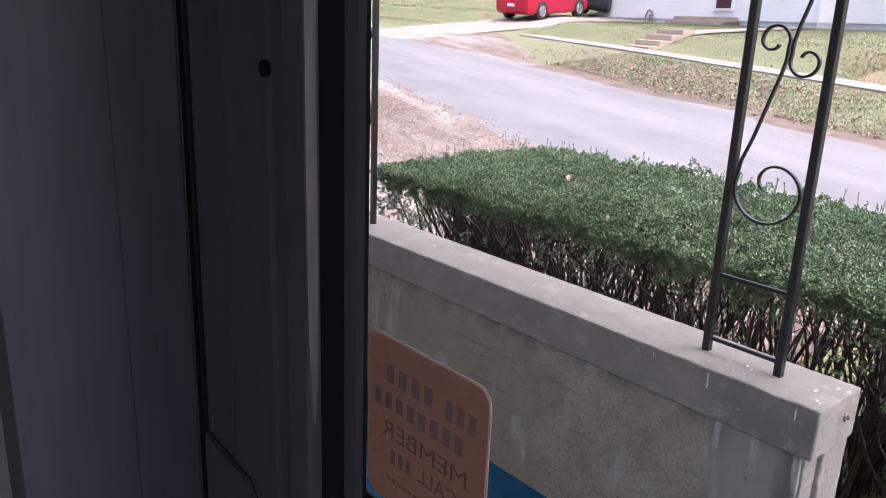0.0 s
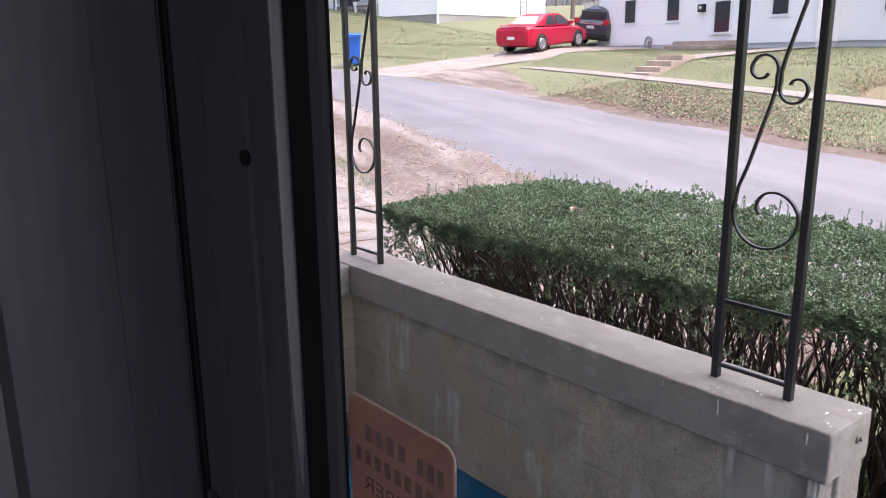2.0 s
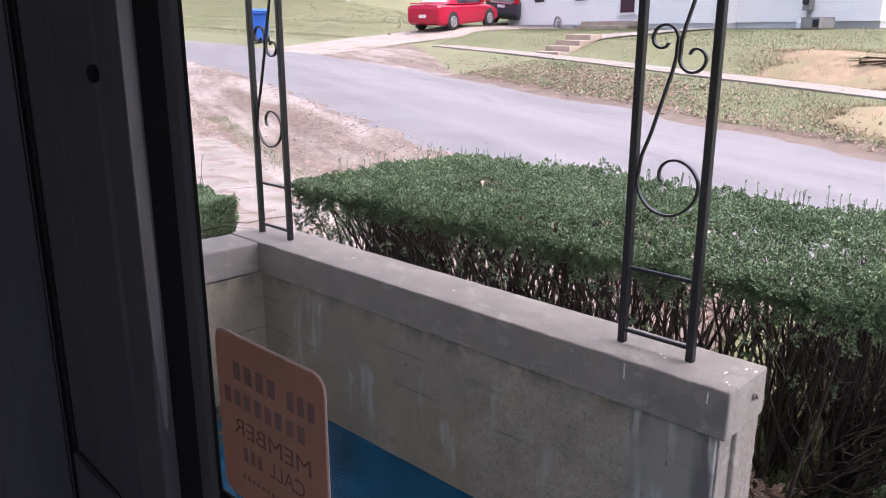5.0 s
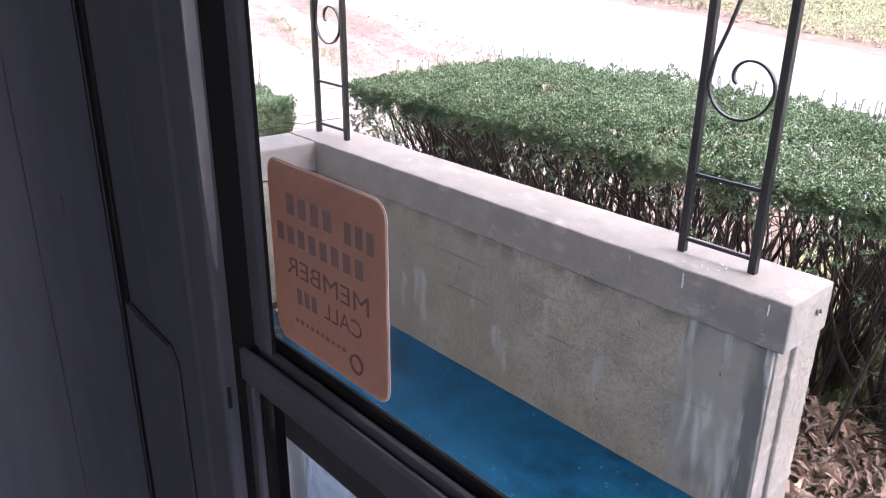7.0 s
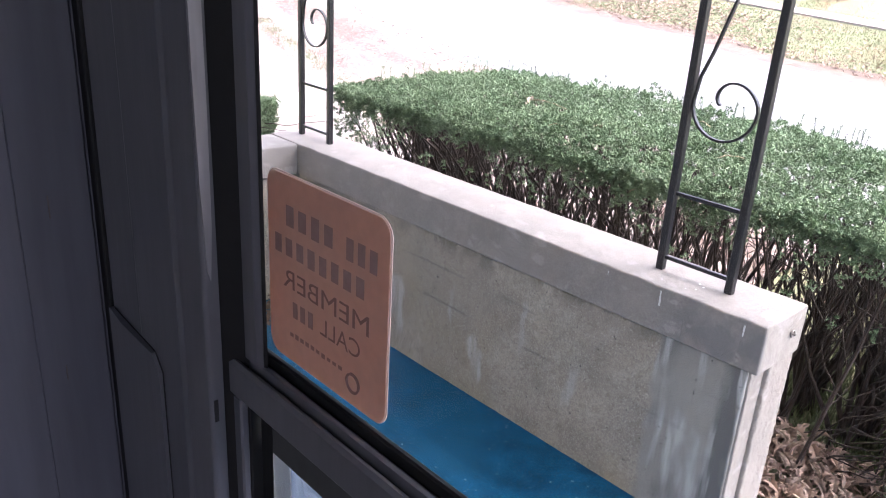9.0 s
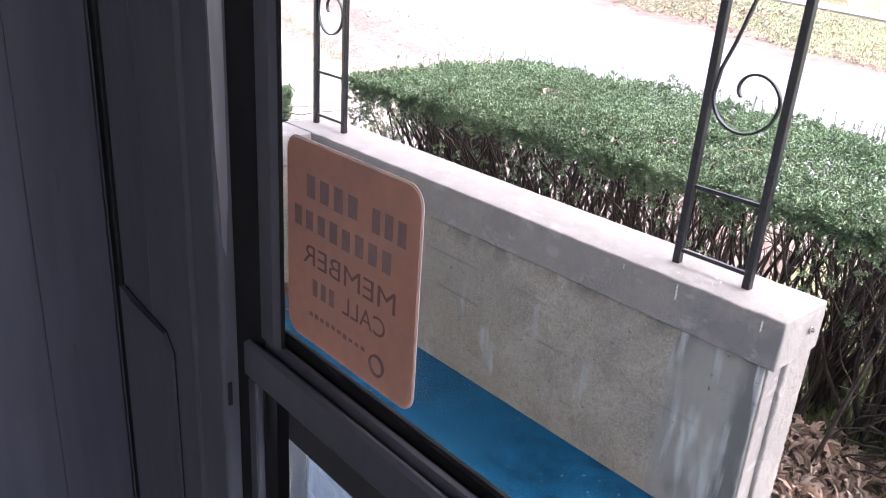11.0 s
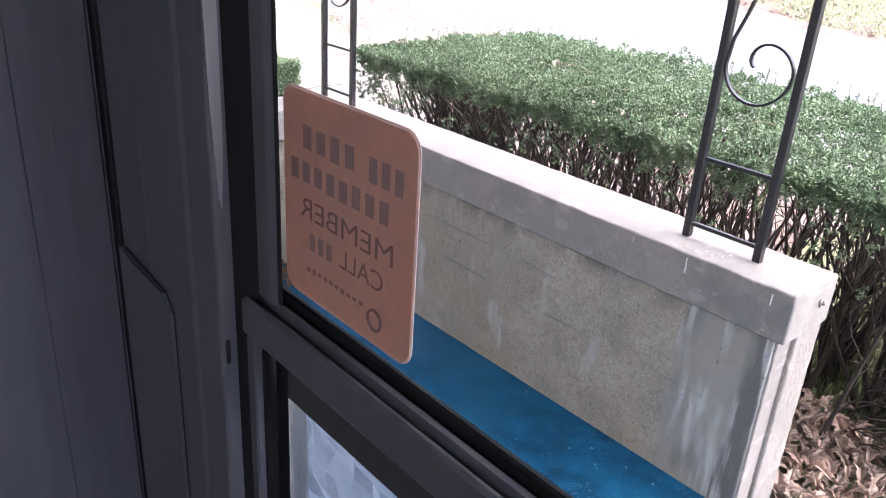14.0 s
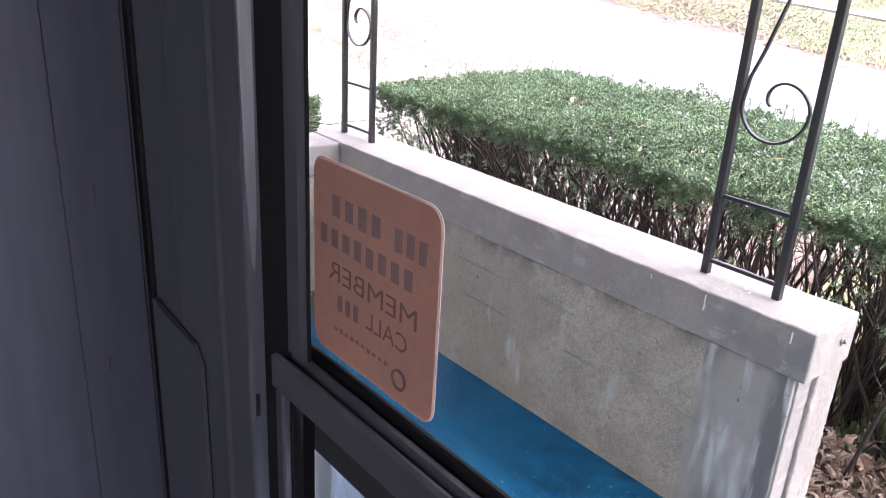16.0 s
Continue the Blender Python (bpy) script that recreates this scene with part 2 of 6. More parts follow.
    for level in (0.315, 0.475):
        d = n.new("ShaderNodeMath")
        d.operation, d.inputs[1].default_value = "SUBTRACT", level
        l.new(z.outputs[0], d.inputs[0])
        ab = n.new("ShaderNodeMath")
        ab.operation = "ABSOLUTE"
        l.new(d.outputs[0], ab.inputs[0])
        line = times(n, l, ramp_of(n, l, ab.outputs[0], 0.001, 0.009, 1.0, 0.0), noise_mask(n, l, 4.0, 0.45, 0.60, (1, 1, 1), (level * 20, 3, 3)))
        c = mixed(n, l, times(n, l, line, 0.5), c, (0.13, 0.125, 0.115))
    return mixed(n, l, noise_mask(n, l, 70.0, 0.68, 0.74), c, (0.075, 0.07, 0.065))


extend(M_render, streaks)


def cap_stains(n, l, old):
    g, x = n.new("ShaderNodeNewGeometry"), n.new("ShaderNodeSeparateXYZ")
    l.new(g.outputs["Position"], x.inputs[0])
    c = mixed(n, l, noise_mask(n, l, 4.0, 0.48, 0.68, shift=(1, 8, 0), detail=7), old, (0.255, 0.228, 0.205))
    c = mixed(n, l, times(n, l, noise_mask(n, l, 40.0, 0.52, 0.64, shift=(6, 1, 2), detail=6), 0.4), c, (0.215, 0.19, 0.165))
    c = mixed(n, l, times(n, l, noise_mask(n, l, 160.0, 0.58, 0.68, detail=2), 0.4), c, (0.42, 0.385, 0.345))
    # damp, peeling stretch near the end
    damp = times(n, l, ramp_of(n, l, x.outputs[1], 0.0, 0.22, 1.0, 0.0), noise_mask(n, l, 11.0, 0.44, 0.60, (1, 1, 1), (2, 5, 3), 7))
    side = ramp_of(n, l, x.outputs[0], -0.128, -0.115, 1.0, 0.0)
    c = mixed(n, l, times(n, l, times(n, l, damp, side), 0.65), c, (0.15, 0.148, 0.148))
    flakes = times(n, l, noise_mask(n, l, 13.0, 0.60, 0.64, (1, 1, 1.6), (8, 5, 3), 8), 0.35)
    return mixed(n, l, flakes, c, (0.42, 0.39, 0.365))


extend(M_concrete, cap_stains)
extend(M_blue, lambda n, l, old: mixed(n, l, noise_mask(n, l, 60.0, 0.66, 0.74), mixed(n, l, noise_mask(n, l, 2.0, 0.45, 0.75, shift=(4, 4, 0)), old, (0.008, 0.075, 0.145)), (0.16, 0.24, 0.28)))
extend(M_grass, lambda n, l, old: mixed(n, l, noise_mask(n, l, 0.35, 0.48, 0.66, shift=(11, 3, 0)), mixed(n, l, noise_mask(n, l, 9.0, 0.52, 0.66), old, (0.17, 0.155, 0.09)), (0.145, 0.15, 0.08)))


def lane_mask(n, l, scale, lo, hi, across, along, shift=0.0, detail=6):
    """Noise drawn out along the street."""
    g, dots, put, t, r = n.new("ShaderNodeNewGeometry"), [], n.new("ShaderNodeCombineXYZ"), n.new("ShaderNodeTexNoise"), n.new("ShaderNodeMapRange")
    for k, way in enumerate(((0.9377 * across, -0.3475 * across, 0), (0.3475 * along, 0.9377 * along, 0))):
        d = n.new("ShaderNodeVectorMath")
        d.operation, d.inputs[1].default_value = "DOT_PRODUCT", way
        l.new(g.outputs["Position"], d.inputs[0])
        l.new(d.outputs["Value"], put.inputs[k])
    put.inputs[2].default_value = shift
    t.inputs["Scale"].default_value, t.inputs["Detail"].default_value = scale, detail
    r.inputs["From Min"].default_value, r.inputs["From Max"].default_value = lo, hi
    l.new(put.outputs[0], t.inputs["Vector"])
    l.new(t.outputs["Fac"], r.inputs["Value"])
    return r.outputs[0]


def worn_lanes(n, l, old):
    """Wheel lanes, patches and coarse aggregate of an old street."""
    c = mixed(n, l, lane_mask(n, l, 0.9, 0.45, 0.62, 1.0, 0.06, 2.0), old, (0.166, 0.159, 0.167))
    c = mixed(n, l, times(n, l, lane_mask(n, l, 4.0, 0.50, 0.64, 1.0, 0.12, 5.0, 8), 0.6), c, (0.115, 0.110, 0.116))
    c = mixed(n, l, times(n, l, noise_mask(n, l, 1.4, 0.56, 0.60, shift=(3, 3, 0), detail=8), 0.45), c, (0.145, 0.14, 0.148))
    return mixed(n, l, times(n, l, noise_mask(n, l, 38.0, 0.55, 0.64, shift=(1, 4, 0), detail=5), 0.4), c, (0.25, 0.24, 0.24))


extend(M_asphalt, worn_lanes)


def cracks(n, l, old):
    g, v = n.new("ShaderNodeNewGeometry"), n.new("ShaderNodeTexVoronoi")
    v.feature = "DISTANCE_TO_EDGE"
    v.inputs["Scale"].default_value = 0.42
    wob, add = n.new("ShaderNodeTexNoise"), n.new("ShaderNodeVectorMath")
    wob.inputs["Scale"].default_value, wob.inputs["Detail"].default_value = 1.3, 4
    l.new(g.outputs["Position"], wob.inputs["Vector"])
    add.operation = "ADD"
    l.new(g.outputs["Position"], add.inputs[0])
    l.new(wob.outputs["Color"], add.inputs[1])
    l.new(add.outputs[0], v.inputs["Vector"])
    line = times(n, l, ramp_of(n, l, v.outputs["Distance"], 0.004, 0.016, 1.0, 0.0), noise_mask(n, l, 0.6, 0.42, 0.55, shift=(8, 1, 0)))
    return mixed(n, l, times(n, l, line, 0.55), old, (0.09, 0.085, 0.085))


extend(M_asphalt, cracks)
M_pave = mat("near_walk_concrete", (0.235, 0.21, 0.195), 0.9, var=0.3, scale=2, fine=40, bump=0.4)
extend(M_pave, lambda n, l, old: mixed(n, l, noise_mask(n, l, 3.0, 0.50, 0.60, shift=(2, 2, 9), detail=8), old, (0.15, 0.115, 0.095)))
M_straw_bed = mat("straw_bed", (0.29, 0.215, 0.135), 0.95, var=0.4, scale=4, fine=30, bump=0.7)
extend(M_straw_bed, lambda n, l, old: mixed(n, l, noise_mask(n, l, 1.1, 0.50, 0.60, (1, 1, 1), (2, 7, 0), 8), old, (0.19, 0.16, 0.09)))


def earth_bands(n, l, old):
    c = mixed(n, l, lane_mask(n, l, 2.2, 0.42, 0.60, 1.0, 0.12, 3.0), old, (0.27, 0.235, 0.215))
    c = mixed(n, l, times(n, l, lane_mask(n, l, 3.0, 0.52, 0.66, 1.0, 0.10, 8.0), 0.85), c, (0.105, 0.068, 0.052))
    c = mixed(n, l, times(n, l, lane_mask(n, l, 9.0, 0.50, 0.64, 1.0, 0.25, 1.0, 8), 0.6), c, (0.12, 0.09, 0.075))
    c = mixed(n, l, times(n, l, noise_mask(n, l, 26.0, 0.56, 0.64, detail=6), 0.7), c, (0.34, 0.30, 0.275))
    return mixed(n, l, times(n, l, noise_mask(n, l, 14.0, 0.58, 0.66, shift=(3, 8, 0), detail=8), 0.8), c, (0.095, 0.066, 0.052))


extend(M_dirt, earth_bands)

# clapboards: shadowed laps every 0.11 m
def laps(m, period):
    n, l = m.node_tree.nodes, m.node_tree.links
    g, x, w = n.new("ShaderNodeNewGeometry"), n.new("ShaderNodeSeparateXYZ"), n.new("ShaderNodeMath")
    l.new(g.outputs["Position"], x.inputs[0])
    w.operation, w.inputs[1].default_value = "MODULO", period
    l.new(x.outputs[2], w.inputs[0])
    b = n.new("ShaderNodeBump")
    b.inputs["Strength"].default_value, b.inputs["Distance"].default_value = 1.0, 0.12
    b.invert = True
    l.new(w.outputs[0], b.inputs["Height"])
    l.new(b.outputs[0], n["Principled BSDF"].inputs["Normal"])


laps(M_siding, 0.11)

# clear window glass
M_glass = bpy.data.materials.new("clear_glass")
M_glass.use_nodes = True
gn, gl = M_glass.node_tree.nodes, M_glass.node_tree.links
gn.remove(gn["Principled BSDF"])
clear, shine, fres, both = gn.new("ShaderNodeBsdfTransparent"), gn.new("ShaderNodeBsdfGlossy"), gn.new("ShaderNodeLayerWeight"), gn.new("ShaderNodeMixShader")
steep, gloss = gn.new("ShaderNodeMath"), gn.new("ShaderNodeMath")
clear.inputs[0].default_value = (0.95, 0.96, 0.955, 1)
shine.inputs["Roughness"].default_value = 0.02
steep.operation, steep.inputs[1].default_value = "POWER", 5
gloss.operation, gloss.inputs[1].default_value, gloss.inputs[2].default_value = "MULTIPLY_ADD", 0.8, 0.015
gl.new(fres.outputs["Facing"], steep.inputs[0])
gl.new(steep.outputs[0], gloss.inputs[0])
gl.new(gloss.outputs[0], both.inputs[0])
gl.new(clear.outputs[0], both.inputs[1])
gl.new(shine.outputs[0], both.inputs[2])
gl.new(both.outputs[0], gn["Material Output"].inputs[0])


def thin(name, base, through_share):
    """Paper or film that lets part of the light through."""
    m = mat(name, base, 0.6, var=0.06, scale=20, fine=200, bump=0.03)
    n, l = m.node_tree.nodes, m.node_tree.links
    b = n["Principled BSDF"]
    tr, mx = n.new("ShaderNodeBsdfTranslucent"), n.new("ShaderNodeMixShader")
    l.new(b.inputs["Base Color"].links[0].from_socket, tr.inputs[0])
    mx.inputs[0].default_value = through_share
    l.new(b.outputs[0], mx.inputs[1])
    l.new(tr.outputs[0], mx.inputs[2])
    l.new(mx.outputs[0], n["Material Output"].inputs[0])
    return m


M_sticker = thin("peach_vinyl", (0.84, 0.66, 0.56), 0.66)
M_border = thin("white_vinyl", (0.80, 0.68, 0.63), 0.5)
M_film = thin("cloudy_plastic", (0.30, 0.36, 0.45), 0.6)
M_film.node_tree.nodes["Principled BSDF"].inputs["Roughness"].default_value = 0.12
M_tape = thin("white_tape", (0.80, 0.79, 0.77), 0.7)

# sharp creases in the film
fn, fl = M_film.node_tree.nodes, M_film.node_tree.links
crease, fold, geo = fn.new("ShaderNodeTexVoronoi"), fn.new("ShaderNodeBump"), fn.new("ShaderNodeNewGeometry")
crease.inputs["Scale"].default_value = 55
fold.inputs["Strength"].default_value, fold.inputs["Distance"].default_value = 0.9, 0.02
fl.new(geo.outputs["Position"], crease.inputs["Vector"])
fl.new(crease.outputs["Distance"], fold.inputs["Height"])
fl.new(fold.outputs[0], fn["Principled BSDF"].inputs["Normal"])

# ---- mesh helpers ----
def link(name, bm, material=None, parent=None, label="", smooth=False):
    me = bpy.data.meshes.new(name)
    bm.normal_update()
    bm.to_mesh(me)
    bm.free()
    if material:
        me.materials.append(material)
    if smooth:
        me.polygons.foreach_set("use_smooth", [True] * len(me.polygons))
    ob = new(name, me)
    ob.parent = parent
    if label:
        ob["label"] = label
    return ob


def part(name, bm, material, parent, label="", smooth=False):
    return link(name, bm, material, parent, label, smooth)


def thing(name, label, category, group="", kind="", at=None):
    e = tagged(new(name), label, category, group, kind)
    if at is not None:
        e.matrix_world = at
    return e


def box(bm, x0, x1, y0, y1, z0, z1, bevel=0.0, seg=1, m=None):
    r = bmesh.ops.create_cube(bm, size=1.0)
    vs = r["verts"]
    for v in vs:
        v.co = Vector((x0 + (v.co.x + 0.5) * (x1 - x0), y0 + (v.co.y + 0.5) * (y1 - y0), z0 + (v.co.z + 0.5) * (z1 - z0)))
    if bevel:
        es = list({e for v in vs for e in v.link_edges})
        r = bmesh.ops.bevel(bm, geom=es, offset=bevel, segments=seg, affect="EDGES", profile=0.5)
        vs = list({v for f in r["faces"] for v in f.verts} | {v for v in vs if v.is_valid})
    if m is not None:
        bmesh.ops.transform(bm, matrix=m, verts=vs)
    return vs


def boxed(*a, **k):
    bm = bmesh.new()
    box(bm, *a, **k)
    return bm


def tube(bm, pts, radii, sides=6):
    """A round bar along points, closed at both ends."""
    pts = [Vector(p) for p in pts]
    rings = []
    for i, p in enumerate(pts):
        d = (pts[min(i + 1, len(pts) - 1)] - pts[max(i - 1, 0)]).normalized()
        a = d.orthogonal().normalized() if not rings else (prev - d * prev.dot(d)).normalized()
        prev, b = a, d.cross(a)
        r = radii[i] if hasattr(radii, "__len__") else radii
        rings.append([bm.verts.new(p + r * (math.cos(k * 2 * math.pi / sides) * a + math.sin(k * 2 * math.pi / sides) * b)) for k in range(sides)])
    for ra, rb in zip(rings, rings[1:]):
        for k in range(sides):
            bm.faces.new((ra[k], ra[(k + 1) % sides], rb[(k + 1) % sides], rb[k]))
    bm.faces.new(rings[0][::-1])
    bm.faces.new(rings[-1])


def prism(bm, outline, axis_len, m=None):
    """A closed outline in x, z pushed along y."""
    a = [bm.verts.new((x, 0, z)) for x, z in outline]
    b = [bm.verts.new((x, axis_len, z)) for x, z in outline]
    n = len(a)
    bm.faces.new(a)
    bm.faces.new(b[::-1])
    for i in range(n):
        bm.faces.new((a[i], b[i], b[(i + 1) % n], a[(i + 1) % n]))
    if m is not None:
        bmesh.ops.transform(bm, matrix=m, verts=a + b)
    return a + b


# ---- the lie of the land ----
ALONG, ACROSS = Vector((0.3475, 0.9377, 0)), Vector((0.9377, -0.3475, 0))


def bend(s):
    """How far the street swings to its left at s metres along it."""
    return -0.0078 * max(0.0, s - 14) ** 2 if s < 60 else -16.5 - 0.72 * (s - 60)


def spot(u, s, lift=0.0):
    """World place u metres across the street (from the porch) and s along it."""
    p = ALONG * s + ACROSS * (u + bend(s))
    return Vector((p.x, p.y, height(u, s) + lift))


def height(u, s):
    sc = max(-40.0, min(s, 70.0))
    street = 0.06 + 0.035 * sc
    lawn = 0.49 + 0.035 * sc + 0.5
    house = 1.84 + 0.035 * max(0.0, sc - 26) + 0.10 * max(0.0, min(sc, 50) - 31)
    if sc < 10:
        house = 1.84 + 0.035 * (sc - 10)
    yard = -0.20 + 0.035 * max(0.0, sc - 4)
    prof = [(-60, yard - 0.0), (1.2, yard), (2.3, street), (4.9, street + 0.04), (7.6, street + 0.0), (8.0, street + 0.06),
            (10.3, 0.47 + 0.035 * sc), (11.5, 0.48 + 0.035 * sc), (12.7, lawn - 0.05), (13.4, lawn), (17.0, house), (30, house + 0.2), (200, house + 4)]
    drive = max(0.0, min(1.0, (s - 23.6) / 1.8, (31.2 - s) / 1.8))
    if drive and 8.0 < u < 17.0:
        drive = drive * drive * (3 - 2 * drive)
        z0, z1 = street + 0.06, house
        graded = z0 + (z1 - z0) * min(1.0, (u - 8.0) / 7.5)
        prof = [(a, z) for a, z in prof]
        for (a, za), (b, zb) in zip(prof, prof[1:]):
            if u <= b:
                flat = za + (zb - za) * max(0.0, (u - a) / (b - a))
                return flat + (graded - flat) * drive
    for (a, za), (b, zb) in zip(prof, prof[1:]):
        if u <= b:
            k = max(0.0, (u - a) / (b - a))
            return za + (zb - za) * k
    return prof[-1][1]


def locate(x, y):
    """u and s of a world place."""
    s = ALONG.x * x + ALONG.y * y
    return ACROSS.x * x + ACROSS.y * y - bend(s), s


def ground_at(x, y):
    return height(*locate(x, y))


def sheet(name, us, ss, lift, material, wob=0.0, cut=None, ragged=0.0):
    bm = bmesh.new()
    vs = {}
    for i, u in enumerate(us):
        for j, s in enumerate(ss):
            ru = u
            if ragged and i in (0, len(us) - 1):
                ru += ragged * (noise.noise(Vector((s * 0.45, u, 0))) + 0.5 * noise.noise(Vector((s * 1.9, u, 3))))
            p = spot(ru, s, lift if i not in (0, len(us) - 1) or not ragged else lift - 0.012)
            if wob:
                p.z += wob * noise.noise(Vector((p.x * 1.7, p.y * 1.7, 0)))
            vs[i, j] = bm.verts.new(p)
    for i in range(len(us) - 1):
        for j in range(len(ss) - 1):
            if not cut or not cut((us[i] + us[i + 1]) / 2, (ss[j] + ss[j + 1]) / 2):
                bm.faces.new((vs[i, j], vs[i + 1, j], vs[i + 1, j + 1], vs[i, j + 1]))
    return link(name, bm, material, smooth=True)


def steps_between(a, b, d):
    n = max(1, round((b - a) / d))
    return [a + (b - a) * i / n for i in range(n + 1)]

# ---- ground, street, porch ----
US = [-300, -150, -60, -20] + sorted({round(v, 3) for v in steps_between(-10, 20, 0.5)} | {1.2, 2.3, 4.9, 7.6, 10.3, 12.7, 13.4, 17.0}) + [25, 30, 45, 80, 150, 300]
SS = [-300, -120, -60, -30] + steps_between(-20, 50, 1.0) + [60, 70, 100, 160, 300]
ground = tagged(sheet("ground", US, SS, -0.015, M_grass, 0.02), "short autumn grass and bare earth", "ground", kind="structure")
road = tagged(sheet("road", [2.3, 2.8, 3.5, 4.2, 4.9, 5.6, 6.3, 7.0, 7.6], [-300, -120, -60, -30] + steps_between(-20, 45, 0.5) + [60, 70, 100, 160, 300], 0.012, M_asphalt, ragged=0.22), "worn pale grey asphalt street", "road", kind="structure")
shoulder = tagged(sheet("shoulder", [-1.2, -0.5, 0.2, 0.75, 1.2, 1.7, 2.3, 2.75], steps_between(1.5, 40, 0.5), 0.008, M_dirt, 0.02, ragged=0.25), "bare earth and gravel beside the street", "ground", kind="structure")
apron = tagged(sheet("driveway", steps_between(7.3, 20, 0.6), steps_between(25.4, 29.4, 0.5), 0.014, M_gravel), "pale gravel driveway", "driveway", kind="structure")
verge_gravel = tagged(sheet("gravel_apron", steps_between(7.3, 10.2, 0.1), steps_between(16.2, 26.5, 0.2), 0.010, M_dirt, 0.02, cut=lambda u, q: u > 7.4 + 0.36 * (q - 16.2)), "worn gravel and earth at the driveway mouth", "ground", kind="structure")
gutter = tagged(sheet("gutter", [7.15, 7.5, 7.75, 8.0], steps_between(-18, 17, 0.4), 0.016, M_gutter, 0.015, ragged=0.3), "dark earth and leaf mould along the street edge", "ground", kind="structure")
far_walk = thing("pavement", "narrow pale concrete pavement across the street", "pavement", kind="structure")


def slab(u0, u1, s0, s1, parent, rise=0.02, material=None):
    bm = bmesh.new()
    g = 0.008
    top = [bm.verts.new(spot(u, q, rise + random.uniform(-0.004, 0.004))) for u, q in ((u0, s0 + g), (u1, s0 + g), (u1, s1 - g), (u0, s1 - g))]
    low = [bm.verts.new(v.co - Vector((0, 0, 0.08))) for v in top]
    bm.faces.new(top)
    for i in range(4):
        bm.faces.new((low[i], low[(i + 1) % 4], top[(i + 1) % 4], top[i]))
    part("slab", bm, material or M_walk, parent)


for q in steps_between(-14, 23, 1.5)[:-1]:
    slab(10.35, 11.3, q, q + 1.5, far_walk)


near_walk = thing("pavement", "pale worn concrete pavement beyond the bush", "pavement", kind="structure")
for q in steps_between(4.1, 11.3, 1.2)[:-1]:
    slab(-0.45, 0.62, q, q + 1.2, near_walk, 0.018, M_pave)


def patch(name, u0, s0, ru, rs, material, label, category):
    """A ragged oval lying on the land."""
    bm = bmesh.new()
    rings = []
    for k in range(1, 7):
        ring = []
        for i in range(40):
            a = i * math.pi / 20
            r = k / 6 * (1 + 0.28 * noise.noise(Vector((math.cos(a) * 2.2, math.sin(a) * 2.2, u0))) + 0.12 * noise.noise(Vector((math.cos(a) * 7, math.sin(a) * 7, s0))))
            p = spot(u0 + ru * r * math.cos(a), s0 + rs * r * math.sin(a), 0.035 if k < 5 else 0.02 if k < 6 else -0.05)
            ring.append(bm.verts.new(p))
        rings.append(ring)
    bm.faces.new(rings[0])
    for ra, rb in zip(rings, rings[1:]):
        for i in range(40):
            bm.faces.new((ra[i], ra[(i + 1) % 40], rb[(i + 1) % 40], rb[i]))
    return tagged(link(name, bm, material, smooth=True), label, category, kind="structure")


patch("straw_patch", 12.6, 8.6, 1.3, 2.9, M_straw_bed, "straw spread over reseeded bare lawn", "straw")
patch("straw_patch", 9.3, 5.2, 1.0, 1.8, M_straw_bed, "straw on the verge beside the street", "straw")

# steps up the bank, with a path to the house
bank_steps = thing("bank_steps", "worn brown concrete steps up the grass bank", "steps", kind="structure", at=Matrix.Translation(spot(11.3, 18.2, -0.08)) @ pose(0, 0, 0, 0, 0, -20.3))
for i in range(4):
    part("step", boxed(i * 0.36, 1.5, -0.62, 0.62, i * 0.16 - 0.1, (i + 1) * 0.16, bevel=0.012), M_step, bank_steps)
path = tagged(sheet("path", steps_between(12.6, 17.2, 0.6), [17.5, 18.6], 0.03, M_walk), "concrete path from the steps to the house", "path", kind="structure")

POST_Z, CAP_LOW = 0.755, 0.595
FLOOR_Z = -0.055
porch_floor = tagged(link("porch_floor", boxed(-2.03, -0.09, -1.9, 2.5, -0.3, FLOOR_Z), M_blue), "blue painted concrete porch floor", "floor", kind="structure")
parapet = thing("porch_parapet", "poured concrete parapet with overhanging cap, streaked with stains", "wall", kind="structure")


